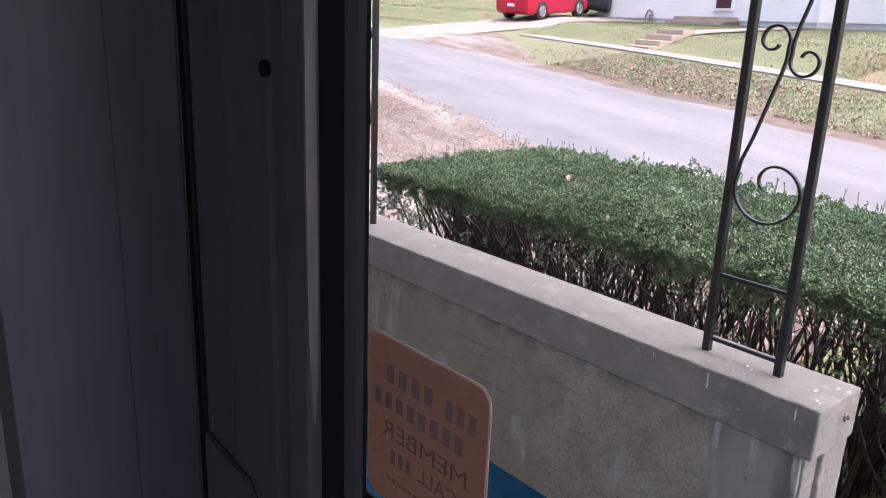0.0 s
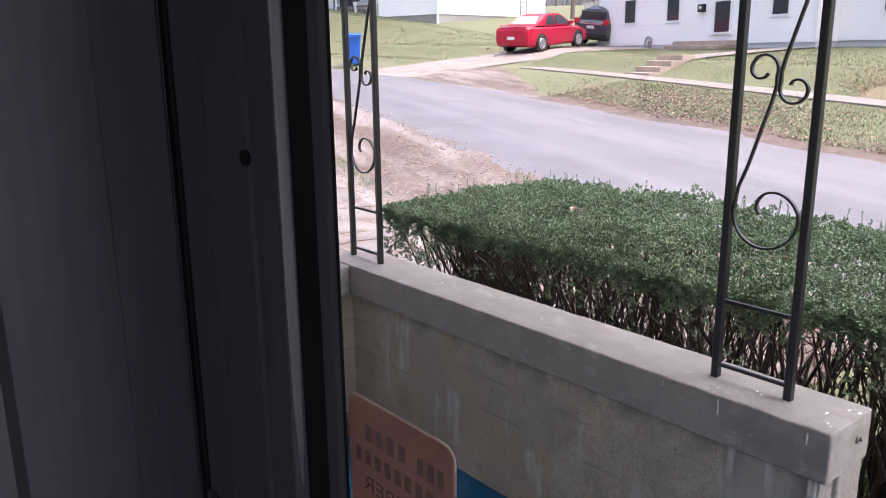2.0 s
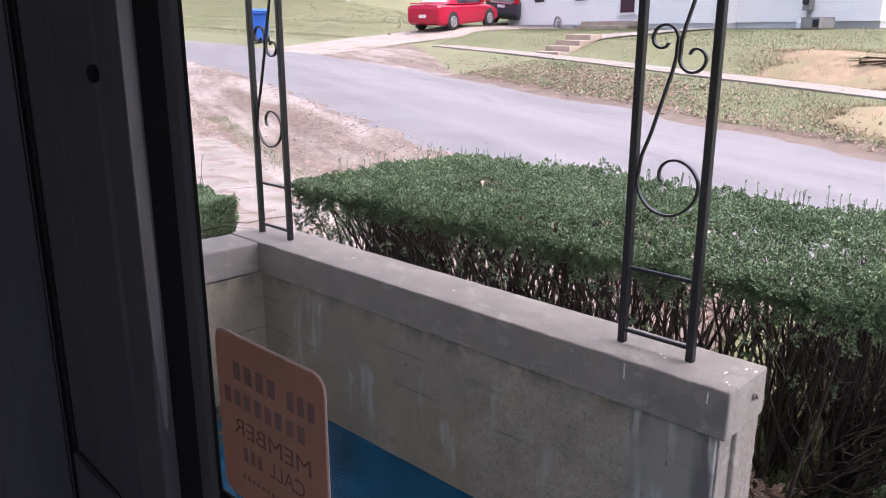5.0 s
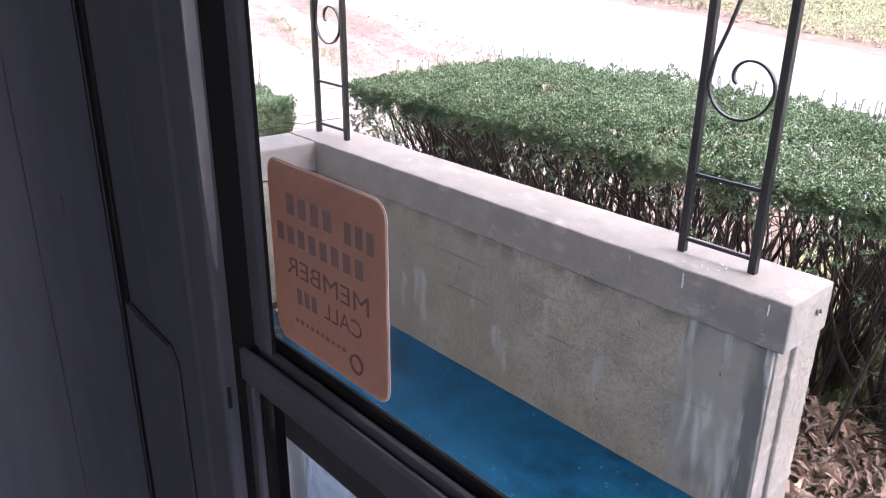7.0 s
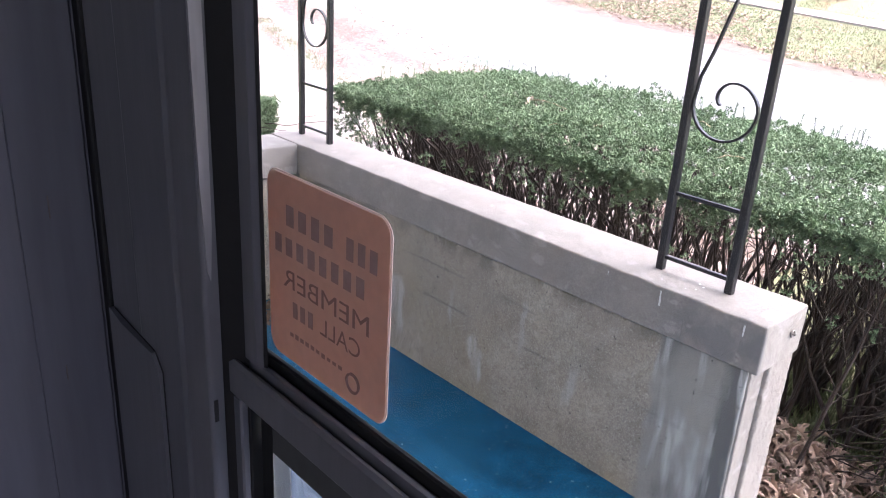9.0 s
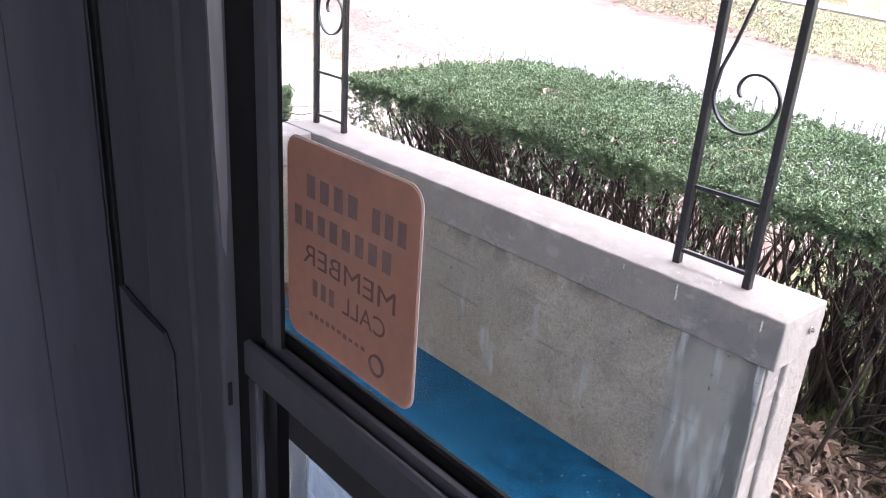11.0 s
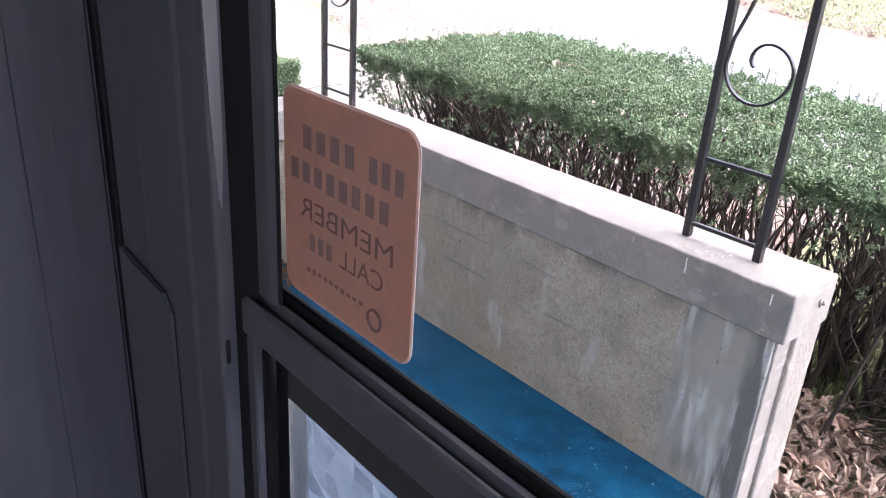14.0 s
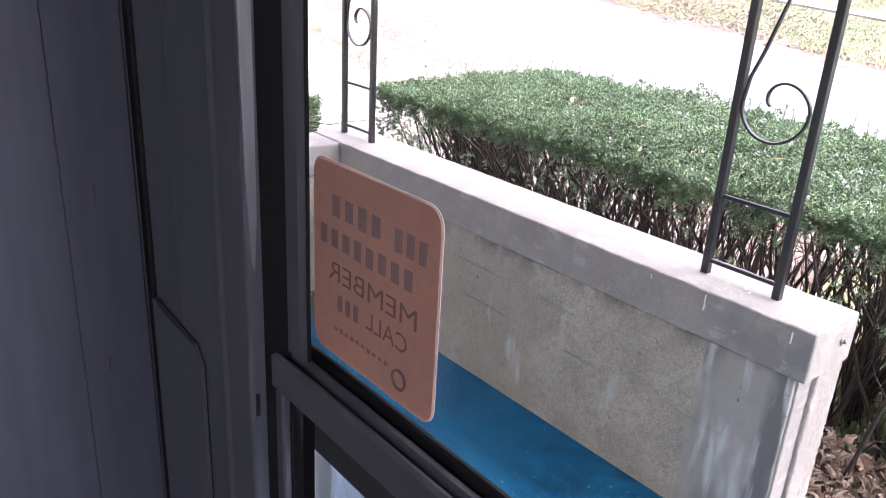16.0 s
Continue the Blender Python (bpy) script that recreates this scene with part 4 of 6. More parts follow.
def sedan(at):
    """Nose towards +x."""
    c = thing("red_sedan", "bright red four-door sedan parked on the gravel drive", "car", at=at)
    body = [(-2.28, 0.70, 0.42, 0.80, 0.86), (-2.22, 0.80, 0.28, 0.92, 0.98), (-2.0, 0.85, 0.20, 0.97, 1.02), (-1.5, 0.86, 0.18, 0.93, 1.01), (0.9, 0.86, 0.18, 0.88, 0.96),
            (1.5, 0.85, 0.19, 0.80, 0.90), (2.05, 0.80, 0.22, 0.66, 0.78), (2.25, 0.66, 0.32, 0.58, 0.66)]
    part("body", mirrored_loft(body), M_red, c, smooth=False)
    bm = bmesh.new()
    low = [(-1.62, 0.74), (-0.9, 0.77), (0.5, 0.77), (1.15, 0.72)]
    high = [(-0.95, 0.52), (-0.55, 0.57), (0.15, 0.57), (0.42, 0.52)]
    zs_low, zs_high = [1.0, 0.97, 0.94, 0.93], [1.37, 1.42, 1.43, 1.39]
    la = [bm.verts.new((x, w, z)) for (x, w), z in zip(low, zs_low)]
    ha = [bm.verts.new((x, w, z)) for (x, w), z in zip(high, zs_high)]
    lb = [bm.verts.new((x, -w, z)) for (x, w), z in zip(low, zs_low)]
    hb = [bm.verts.new((x, -w, z)) for (x, w), z in zip(high, zs_high)]
    for i in range(3):
        bm.faces.new((la[i], la[i + 1], ha[i + 1], ha[i]))
        bm.faces.new((lb[i], lb[i + 1], hb[i + 1], hb[i]))
        bm.faces.new((ha[i], ha[i + 1], hb[i + 1], hb[i]))
    bm.faces.new((la[0], ha[0], hb[0], lb[0]))
    bm.faces.new((la[3], ha[3], hb[3], lb[3]))
    bmesh.ops.recalc_face_normals(bm, faces=bm.faces)
    part("cabin", bm, M_red, c)

    def panel(name, quad, material, label="", lift=0.012):
        bm = bmesh.new()
        v = [Vector(q) for q in quad]
        n = (v[1] - v[0]).cross(v[3] - v[0]).normalized()
        if n.dot((v[0] + v[2]) / 2 - Vector((0, 0, 0.8))) < 0:
            n = -n
        a = [bm.verts.new(q + n * lift) for q in v]
        b = [bm.verts.new(q - n * 0.01) for q in v]
        bm.faces.new(a)
        for i in range(len(a)):
            bm.faces.new((a[i], b[i], b[(i + 1) % len(a)], a[(i + 1) % len(a)]))
        bmesh.ops.recalc_face_normals(bm, faces=bm.faces)
        part(name, bm, material, c, label)

    for s in (1, -1):
        panel("side_window", [(-0.98, 0.755 * s, 1.01), (-0.25, 0.76 * s, 1.0), (-0.25, 0.60 * s, 1.35), (-0.62, 0.60 * s, 1.36)], M_dark, "dark rear side window")
        panel("side_window", [(-0.17, 0.76 * s, 1.0), (0.85, 0.745 * s, 0.985), (0.34, 0.585 * s, 1.345), (-0.17, 0.60 * s, 1.355)], M_dark, "dark front side window")
        panel("tail_lamp", [(-2.262, 0.74 * s, 0.72), (-2.262, 0.46 * s, 0.72), (-2.232, 0.46 * s, 0.90), (-2.232, 0.76 * s, 0.90)], M_tail, "red tail lamp", 0.02)
        bm = bmesh.new()
        box(bm, 0.62, 0.78, 0.80 * s if s > 0 else -0.98, 0.98 if s > 0 else -0.80, 0.98, 1.10, bevel=0.03, seg=2)
        part("wing_mirror", bm, M_red, c)
        for x in (-1.35, 1.32):
            wheel(c, x, 0.78 * s, 0.315)
            bm = bmesh.new()
            tube(bm, [(x, 0.70 * s, 0.33), (x, 0.862 * s, 0.33)], 0.375, 24)
            part("wheel_arch", bm, M_black, c, "dark wheel arch")
    panel("rear_window", [(-1.50, 0.64, 1.06), (-1.50, -0.64, 1.06), (-1.02, -0.48, 1.345), (-1.02, 0.48, 1.345)], M_pale_glass, "pale reflecting rear window", 0.016)
    panel("windscreen", [(1.05, 0.64, 1.0), (1.05, -0.64, 1.0), (0.50, -0.48, 1.355), (0.50, 0.48, 1.355)], M_dark, "windscreen", 0.016)
    part("number_plate", boxed(-2.305, -2.285, -0.17, 0.17, 0.50, 0.62), M_plate, c, "white number plate")
    part("rear_spoiler", boxed(-2.24, -2.05, -0.66, 0.66, 1.03, 1.065, bevel=0.012), M_red, c)
    part("badge", boxed(-2.268, -2.25, -0.07, 0.07, 0.79, 0.84), M_rim, c)
    return c


# pale base colour puts a sky reflection into the rear window
M_pale_glass = mat("sky_lit_glass", (0.30, 0.33, 0.34), 0.06, var=0.05, scale=1, fine=20, bump=0, spec=1.0)


def ground_pose(x, y, yaw, lift=0.0):
    return pose(x, y, ground_at(x, y) + lift, 0, 0, yaw)


def seen_from_door(az, r):
    return -2.2 + r * math.sin(radians(az)), -1.06 + r * math.cos(radians(az))


def on_slope(x, y, yaw, half, lift=0.0):
    """A pose that follows the land under a car's axles and wheels."""
    f_ = Vector((math.cos(radians(yaw)), math.sin(radians(yaw)), 0))
    l_ = Vector((-f_.y, f_.x, 0))
    zs = [ground_at(x + f_.x * half * k, y + f_.y * half * k) for k in (-1, 1)]
    ys = [ground_at(x + l_.x * 0.8 * k, y + l_.y * 0.8 * k) for k in (-1, 1)]
    fx, ly = (f_ * 2 * half + Vector((0, 0, zs[1] - zs[0]))).normalized(), (l_ * 1.6 + Vector((0, 0, ys[1] - ys[0]))).normalized()
    up = fx.cross(ly).normalized()
    ly = up.cross(fx)
    m = Matrix((fx, ly, up)).transposed().to_4x4()
    return Matrix.Translation((x, y, (sum(zs) + sum(ys)) / 4 + lift)) @ m


sedan(on_slope(*seen_from_door(46.75, 34.6), 8, 1.33, 0.015))

suv = thing("grey_suv", "dark grey sport utility car parked beyond the sedan", "car", at=on_slope(*seen_from_door(51.55, 39.0), 10, 1.4, 0.015))
part("body", mirrored_loft([(-2.3, 0.84, 0.40, 1.02, 1.06), (-2.2, 0.90, 0.30, 1.10, 1.15), (1.0, 0.92, 0.28, 1.05, 1.12), (2.2, 0.86, 0.34, 0.86, 0.95)]), M_grey_car, suv)
part("cabin", mirrored_loft([(-2.18, 0.80, 1.0, 1.05, 1.10), (-2.0, 0.78, 1.0, 1.30, 1.62), (-1.5, 0.78, 1.0, 1.35, 1.72), (0.2, 0.78, 1.0, 1.35, 1.70), (1.1, 0.74, 1.0, 1.05, 1.12)]), M_grey_car, suv)
part("rear_window", boxed(-2.17, -2.12, -0.60, 0.60, 1.18, 1.55, bevel=0.02), M_dark, suv, "dark rear window")
for s in (1, -1):
    part("tail_lamp", boxed(-2.33, -2.2, 0.62 if s > 0 else -0.86, 0.86 if s > 0 else -0.62, 1.0, 1.22, bevel=0.02), M_tail, suv, "red tail lamp")
    for x in (-1.4, 1.4):
        wheel(suv, x, 0.82 * s, 0.35)
part("chrome_strip", boxed(-2.335, -2.31, -0.55, 0.55, 0.98, 1.04), M_rim, suv)
part("number_plate", boxed(-2.34, -2.315, -0.18, 0.18, 0.80, 0.92), M_plate, suv)
part("bumper", boxed(-2.38, -2.2, -0.84, 0.84, 0.42, 0.62, bevel=0.04, seg=2), M_black, suv)

# ---- bin, play frame, trees ----
bx, by = seen_from_door(33.25, 34.5)
wheelie_bin = thing("wheelie_bin", "bright blue plastic wheeled bin at the kerb", "bin", at=pose(bx, by, ground_at(bx, by) + 0.02, 0, 0, 60))
bm = bmesh.new()
for v in box(bm, -0.38, 0.38, -0.36, 0.36, 0.04, 1.18, bevel=0.03):
    k = 0.80 + 0.20 * v.co.z / 1.18
    v.co.x *= k
    v.co.y *= k
part("body", bm, M_bin, wheelie_bin)
bm = bmesh.new()
for v in box(bm, -0.43, 0.43, -0.42, 0.42, 1.18, 1.30, bevel=0.04, seg=2):
    if v.co.z > 1.24:
        v.co.x *= 0.88
        v.co.y *= 0.88
part("lid", bm, M_bin, wheelie_bin, "blue hinged lid")
part("handle", boxed(-0.52, -0.42, -0.25, 0.25, 1.12, 1.17, bevel=0.01), M_bin, wheelie_bin)
for s in (-0.3, 0.3):
    bm = bmesh.new()
    tube(bm, [(-0.30, s - 0.04, 0.12), (-0.30, s + 0.04, 0.12)], 0.12, 16)
    part("wheel", bm, M_black, wheelie_bin)

px, py = seen_from_door(74.6, 30.0)
play = thing("play_frame", "brown wooden play frame with a white slide and wheel", "play frame", at=pose(px, py, 1.95, 0, 0, -20))
for x in (0, 1.6):
    for y in (-1.4, 0.9):
        part("post", boxed(x - 0.06, x + 0.06, y - 0.06, y + 0.06, -0.6, 2.6), M_wood, play)
part("deck", boxed(-0.1, 1.7, -1.5, 1.0, 0.62, 0.74), M_wood, play)
for k in range(11):
    part("board", boxed(-0.1, -0.06, -1.5 + k * 0.228, -1.5 + k * 0.228 + 0.21, 0.75, 1.6), M_wood, play)
bm = bmesh.new()
tube(bm, [(-0.15, 1.0, 0.75), (-0.2, 1.6, 0.45), (-0.25, 2.3, 0.02), (-0.25, 2.55, -0.05)], 0.09, 8)
part("slide", bm, M_white, play, "white slide")
bm = bmesh.new()
tube(bm, [(-0.3, 2.5, 0.05), (-0.5, 1.3, -0.2), (-0.6, 0.4, -0.3)], 0.07, 8)
part("slide", bm, M_white, play, "white slide rail")
bm = bmesh.new()
tube(bm, [(-0.25, 0.65 + 0.22 * math.cos(a), 0.42 + 0.22 * math.sin(a)) for a in [i * math.pi / 10 for i in range(21)]], 0.035, 6)
for a in (0.5, 2.6, 4.7):
    tube(bm, [(-0.25, 0.65, 0.42), (-0.25, 0.65 + 0.22 * math.cos(a), 0.42 + 0.22 * math.sin(a))], 0.03, 5)
part("steering_wheel", bm, M_white, play, "white toy wheel")

# ---- storm door, jamb and room ----
GX, FX = -2.05, -2.063
ROOM_TOP, HOUSE_Y0, HOUSE_Y1 = 2.45, -6.0, 4.5
door = thing("storm_door", "closed grey painted aluminium storm door with two panes", "door", kind="structure")


def profile(name, pts, z0, z1, material, parent, label=""):
    """An upright extrusion: an outline in x, y between two heights."""
    bm = bmesh.new()
    a = [bm.verts.new((x, y, z0)) for x, y in pts]
    b = [bm.verts.new((x, y, z1)) for x, y in pts]
    bm.faces.new(a[::-1])
    bm.faces.new(b)
    for i in range(len(pts)):
        bm.faces.new((a[i], a[(i + 1) % len(pts)], b[(i + 1) % len(pts)], b[i]))
    bmesh.ops.recalc_face_normals(bm, faces=bm.faces)
    return part(name, bm, material, parent, label)


# hinge-side stile with a rounded inner edge, its groove, glazing strip and gasket
rim_pts = [(FX - 0.0095 - 0.0025 * math.cos(a), -0.7085 - 0.0025 * math.sin(a)) for a in [i * math.pi / 12 for i in range(7)]]
profile("stile", [(FX + 0.032, -0.559), (FX, -0.559), (FX, -0.600), (FX - 0.0012, -0.604), (FX - 0.0012, -0.655), (FX, -0.659), (FX, -0.676), (FX - 0.0105, -0.690), (FX - 0.012, -0.693)] + rim_pts + [(FX - 0.0045, -0.711), (FX - 0.0040, -0.7085), (FX + 0.0110, -0.6875), (FX + 0.0125, -0.6850), (FX + 0.032, -0.66)], -0.05, 2.05, M_aluminium, door)
profile("stile", [(FX + 0.032, -1.50), (FX, -1.50), (FX, -1.37), (FX + 0.032, -1.37)], -0.05, 2.05, M_aluminium, door)
profile("groove", [(FX - 0.0040, -0.7095), (FX + 0.0040, -0.7212), (FX + 0.0112, -0.7188), (FX + 0.0125, -0.6880)], -0.05, 2.04, M_gasket, door, "black rubber groove")
profile("glazing_strip", [(FX + 0.0105, -0.7184), (FX + 0.003, -0.7210), (FX + 0.001, -0.7235), (FX + 0.0005, -0.7345), (FX + 0.002, -0.7385), (FX + 0.006, -0.7300), (FX + 0.0105, -0.7205)], 1.548, 2.04, M_aluminium, door)
profile("gasket", [(FX + 0.0022, -0.7386), (FX + 0.0032, -0.7400), (FX + 0.0128, -0.7200), (FX + 0.0118, -0.7180)], 1.549, 2.04, M_gasket, door, "black glazing gasket")
part("top_rail", boxed(FX, FX + 0.03, -1.37, -0.703, 2.04, 2.14, bevel=0.003), M_aluminium, door)
part("kick_panel", boxed(FX + 0.004, FX + 0.03, -1.37, -0.703, -0.05, 0.55, bevel=0.003), M_aluminium, door)
# middle rail with stepped ridges up to the pane
bm = bmesh.new()
ridge = [(FX + 0.0128, 1.524), (FX - 0.001, 1.524), (FX - 0.002, 1.5255), (FX - 0.002, 1.5415), (FX - 0.0005, 1.5435), (FX + 0.0012, 1.5430), (FX + 0.0018, 1.5400),
         (FX + 0.0040, 1.5400), (FX + 0.0045, 1.5455), (FX + 0.0065, 1.5460), (FX + 0.0072, 1.5430), (FX + 0.0088, 1.5430), (FX + 0.0128, 1.5430)]
prism(bm, ridge, 0.662, pose(0, -1.37, 0))
bmesh.ops.recalc_face_normals(bm, faces=bm.faces)
part("middle_rail", bm, M_aluminium, door, "ridged grey aluminium rail")
part("gasket", boxed(FX + 0.0088, FX + 0.0125, -1.37, -0.722, 1.5432, 1.5505, bevel=0.001), M_gasket, door, "black glazing gasket")
part("gasket", boxed(FX + 0.0030, FX + 0.0110, -0.7300, -0.6900, 1.5435, 1.5515, bevel=0.003), M_gasket, door, "black corner block")
# lower sash
part("sash_stile", boxed(FX - 0.001, FX + 0.0035, -0.7205, -0.7045, 0.55, 1.5236, bevel=0.001), M_aluminium, door)
# darker copy of the door paint: the recess's shade is in the colour
M_sash = mat("shaded_sash_paint", (0.075, 0.078, 0.075), 0.6, var=0.15, scale=8, fine=150, bump=0.05)
part("sash_frame", boxed(FX + 0.010, FX + 0.0128, -1.37, -0.7208, 1.4945, 1.5236), M_sash, door)
part("sash_frame", boxed(FX + 0.010, FX + 0.0128, -0.7245, -0.7206, 0.55, 1.4943), M_sash, door)
part("gasket", boxed(FX + 0.0096, FX + 0.0099, -0.7310, -0.7208, 0.55, 1.5234), M_gasket, door, "black gasket strip")
for z0, z1, y1 in ((1.545, 2.045, -0.722), (0.545, 1.4985, -0.7215)):
    g = part("pane", boxed(GX, GX + 0.003, -1.375, y1, z0, z1), M_glass, door, "clear glass pane")
    g.visible_shadow = False
# latch-side cover strip with a cut top corner, screw hole and nicks on the stile
bm = bmesh.new()
strip = [(-0.6305, -0.05), (-0.6305, 1.497), (-0.622, 1.5060), (-0.578, 1.5075), (-0.565, 1.5110), (-0.5605, 1.5110), (-0.5605, -0.05)]
a = [bm.verts.new((FX - 0.0038, y, z)) for y, z in strip]
b = [bm.verts.new((FX + 0.001, y, z)) for y, z in strip]
bm.faces.new(a)
bm.faces.new(b[::-1])
for i in range(len(strip)):
    bm.faces.new((a[i], b[i], b[(i + 1) % len(strip)], a[(i + 1) % len(strip)]))
bmesh.ops.recalc_face_normals(bm, faces=bm.faces)
part("cover_strip", bm, M_aluminium, door, "flat grey cover strip with a cut corner")
for a, b in (((-0.6312, -0.05), (-0.6312, 1.497)), ((-0.6312, 1.497), (-0.6222, 1.5068)), ((-0.6222, 1.5068), (-0.565, 1.5118))):
    bm = bmesh.new()
    tube(bm, [(FX - 0.0016, *a), (FX - 0.0016, *b)], 0.0004, 5)
    part("joint", bm, M_gasket, door, "dark joint line")
bm = bmesh.new()
tube(bm, [(FX - 0.0028, -0.655, 1.757), (FX - 0.0005, -0.655, 1.757)], 0.0045, 12)
part("screw", bm, M_gasket, door, "dark screw head")
part("slot", boxed(FX - 0.0100, FX - 0.008, -0.7116, -0.7100, 1.510, 1.522), M_gasket, door, "dark latch slot")

# highlight on the stile's raised edge, put in as a paler band, tapering out
M_edge_highlight = mat("highlight_aluminium", (0.33, 0.32, 0.33), 0.5, metal=0.2, var=0.35, scale=14, fine=120, bump=0.1, stretch=(1, 1, 0.1))
bm = bmesh.new()
band = [(-0.0060, 2.04), (-0.0118, 2.04), (-0.0118, 1.68), (-0.0112, 1.63), (-0.0096, 1.59), (-0.0082, 1.585), (-0.0066, 1.61), (-0.0060, 1.66)]
a = [bm.verts.new((FX + x, -0.7117, z)) for x, z in band]
b = [bm.verts.new((FX + x, -0.7100, z)) for x, z in band]
bm.faces.new(a)
for i in range(len(band)):
    bm.faces.new((a[i], b[i], b[(i + 1) % len(band)], a[(i + 1) % len(band)]))
bmesh.ops.recalc_face_normals(bm, faces=bm.faces)
part("highlight_band", bm, M_edge_highlight, door, "highlight painted as a paler band along the stile edge")

# jamb: two boards, a bead and the weatherstrip beside the door
jamb = thing("door_jamb", "scuffed grey painted door jamb boards", "door frame", kind="structure")
for name, a in (("board", (-2.175, -2.1071, -0.5472, -0.50)), ("board", (-2.107, -2.066, -0.5465, -0.50))):
    part(name, boxed(*a, -0.05, 2.2, bevel=0.0005), M_jamb, jamb)
part("bead", boxed(-2.0655, -2.045, -0.5440, -0.50, -0.05, 2.2, bevel=0.002), M_jamb, jamb)
# weatherstrip stands proud, its black standing in for the shade in the gap
part("weatherstrip", boxed(-2.0640, -2.035, -0.5545, -0.5442, -0.05, 2.2, bevel=0.001), M_gasket, jamb, "black weatherstrip filling the dark door gap")
for z, h, x in ((1.57, 0.014, -2.090), (1.462, 0.010, -2.092)):
    part("scuff", boxed(x - 0.0003, x + 0.0003, -0.5475, -0.546, z, z + h), M_rail, jamb, "dark scuff mark")
part("board", boxed(-2.175, -2.035, -1.56, -1.503, -0.05, 2.2, bevel=0.0012), M_jamb, jamb)
part("head_board", boxed(-2.175, -2.035, -1.503, -0.5485, 2.143, 2.2, bevel=0.0012), M_jamb, jamb)

# house wall on the porch side, and the dim room behind the camera
# unseen house wall; its pale tone is chosen to bounce light onto the parapet
M_outer = mat("house_siding_pale", (0.64, 0.60, 0.53), 0.6, var=0.08, scale=2, fine=60, bump=0.1)
for nm, b_ in (("wall_porch_1", (-2.17, -2.03, -0.5, HOUSE_Y1, -0.3, 2.7)), ("wall_porch_2", (-2.17, -2.03, HOUSE_Y0, -1.56, -0.3, 2.7)), ("wall_porch_3", (-2.17, -2.03, -1.56, -0.5, 2.2, 2.7))):
    tagged(link(nm, boxed(*b_), M_outer), "pale painted house wall beside the porch", "wall", kind="structure")
# the gap in the south wall is assumed, to hold the added fill lamp
for nm, b_ in (("wall_north", (-5.6, -2.176, 0.9, 1.0, -0.1, 2.5)), ("wall_south_1", (-5.6, -4.3, -3.1, -3.0, -0.1, 2.5)), ("wall_south_2", (-2.9, -2.176, -3.1, -3.0, -0.1, 2.5)), ("wall_south_3", (-4.3, -2.9, -3.1, -3.0, -0.1, 1.3)), ("wall_south_4", (-4.3, -2.9, -3.1, -3.0, 2.4, 2.5)), ("wall_west", (-5.7, -5.6, -3.1, 1.0, -0.1, 2.5)),
               ("wall_inner_1", (-2.19, -2.172, -0.502, 0.9, -0.05, 2.45)), ("wall_inner_2", (-2.19, -2.172, -3.0, -1.56, -0.05, 2.45)), ("wall_inner_3", (-2.19, -2.172, -1.56, -0.502, 2.2, 2.45))):
    tagged(link(nm, boxed(*b_), M_plaster), "dim painted room wall", "wall", kind="structure")
tagged(link("room_floor", boxed(-5.6, -2.064, -3.0, 0.9, -0.12, -0.052), M_rail), "dark wooden room floor", "floor", kind="structure")
tagged(link("ceiling", boxed(-5.6, -2.19, -3.0, 0.9, 2.45, 2.55), M_plaster), "dim room ceiling", "ceiling", kind="structure")
# unseen ceiling assumed from the columns; its overhang is sized to shade the cap
tagged(link("porch_ceiling", boxed(-2.03, 0.62, -1.9, 2.95, 2.70, 2.85), M_white), "white boarded porch ceiling", "ceiling", kind="structure")

# ---- sticker, film ----
def rounded(y0, y1, z0, z1, r, x):
    bm = bmesh.new()
    pts = []
    for cy, cz, a0 in ((y1 - r, z1 - r, 0), (y0 + r, z1 - r, 90), (y0 + r, z0 + r, 180), (y1 - r, z0 + r, 270)):
        pts += [(cy + r * math.cos(radians(a0 + k * 15)), cz + r * math.sin(radians(a0 + k * 15))) for k in range(7)]
    a = [bm.verts.new((x, y, z)) for y, z in pts]
    b = [bm.verts.new((x - 0.0003, y, z)) for y, z in pts]
    bm.faces.new(a)
    bm.faces.new(b[::-1])
    for i in range(len(pts)):
        bm.faces.new((a[i], b[i], b[(i + 1) % len(pts)], a[(i + 1) % len(pts)]))
    return bm


sticker = thing("sticker", "peach vinyl membership sticker on the door glass, seen from behind", "sticker")
part("border", rounded(-0.8150, -0.7280, 1.5525, 1.6412, 0.008, GX - 0.0004), M_border, sticker, "thin white sticker border")
part("face", rounded(-0.8141, -0.7289, 1.5534, 1.6403, 0.007, GX - 0.0008), M_sticker, sticker, "peach sticker face")


def lettering(words, y0, z0, size, width):
    c = bpy.data.curves.new("lettering", "FONT")
    c.body, c.size, c.extrude = words, size, 0.0
    tmp = new("lettering_source", c)
    me = bpy.data.meshes.new_from_object(tmp.evaluated_get(bpy.context.evaluated_depsgraph_get()))
    bpy.data.objects.remove(tmp)
    bm = bmesh.new()
    bm.from_mesh(me)
    xs = [v.co.x for v in bm.verts]
    k = width / (max(xs) - min(xs))
    for v in bm.verts:
        v.co = Vector((GX - 0.00135, y0 + (v.co.x - min(xs)) * k, z0 + v.co.y))
    part("lettering", bm, M_text, sticker, "dark mirrored lettering")


def bars(y0, y1, z0, z1, n, seed):
    """Unlettered blocks the size of a word's letters."""
    r = random.Random(seed)
    w = (y1 - y0) / n
    for i in range(n):
        part("print_bar", boxed(GX - 0.00135, GX - 0.0012, y0 + w * (i + 0.2), y0 + w * (i + 0.8), z0 + r.uniform(0, 0.0006), z1 - r.uniform(0, 0.0006)), M_bar, sticker)


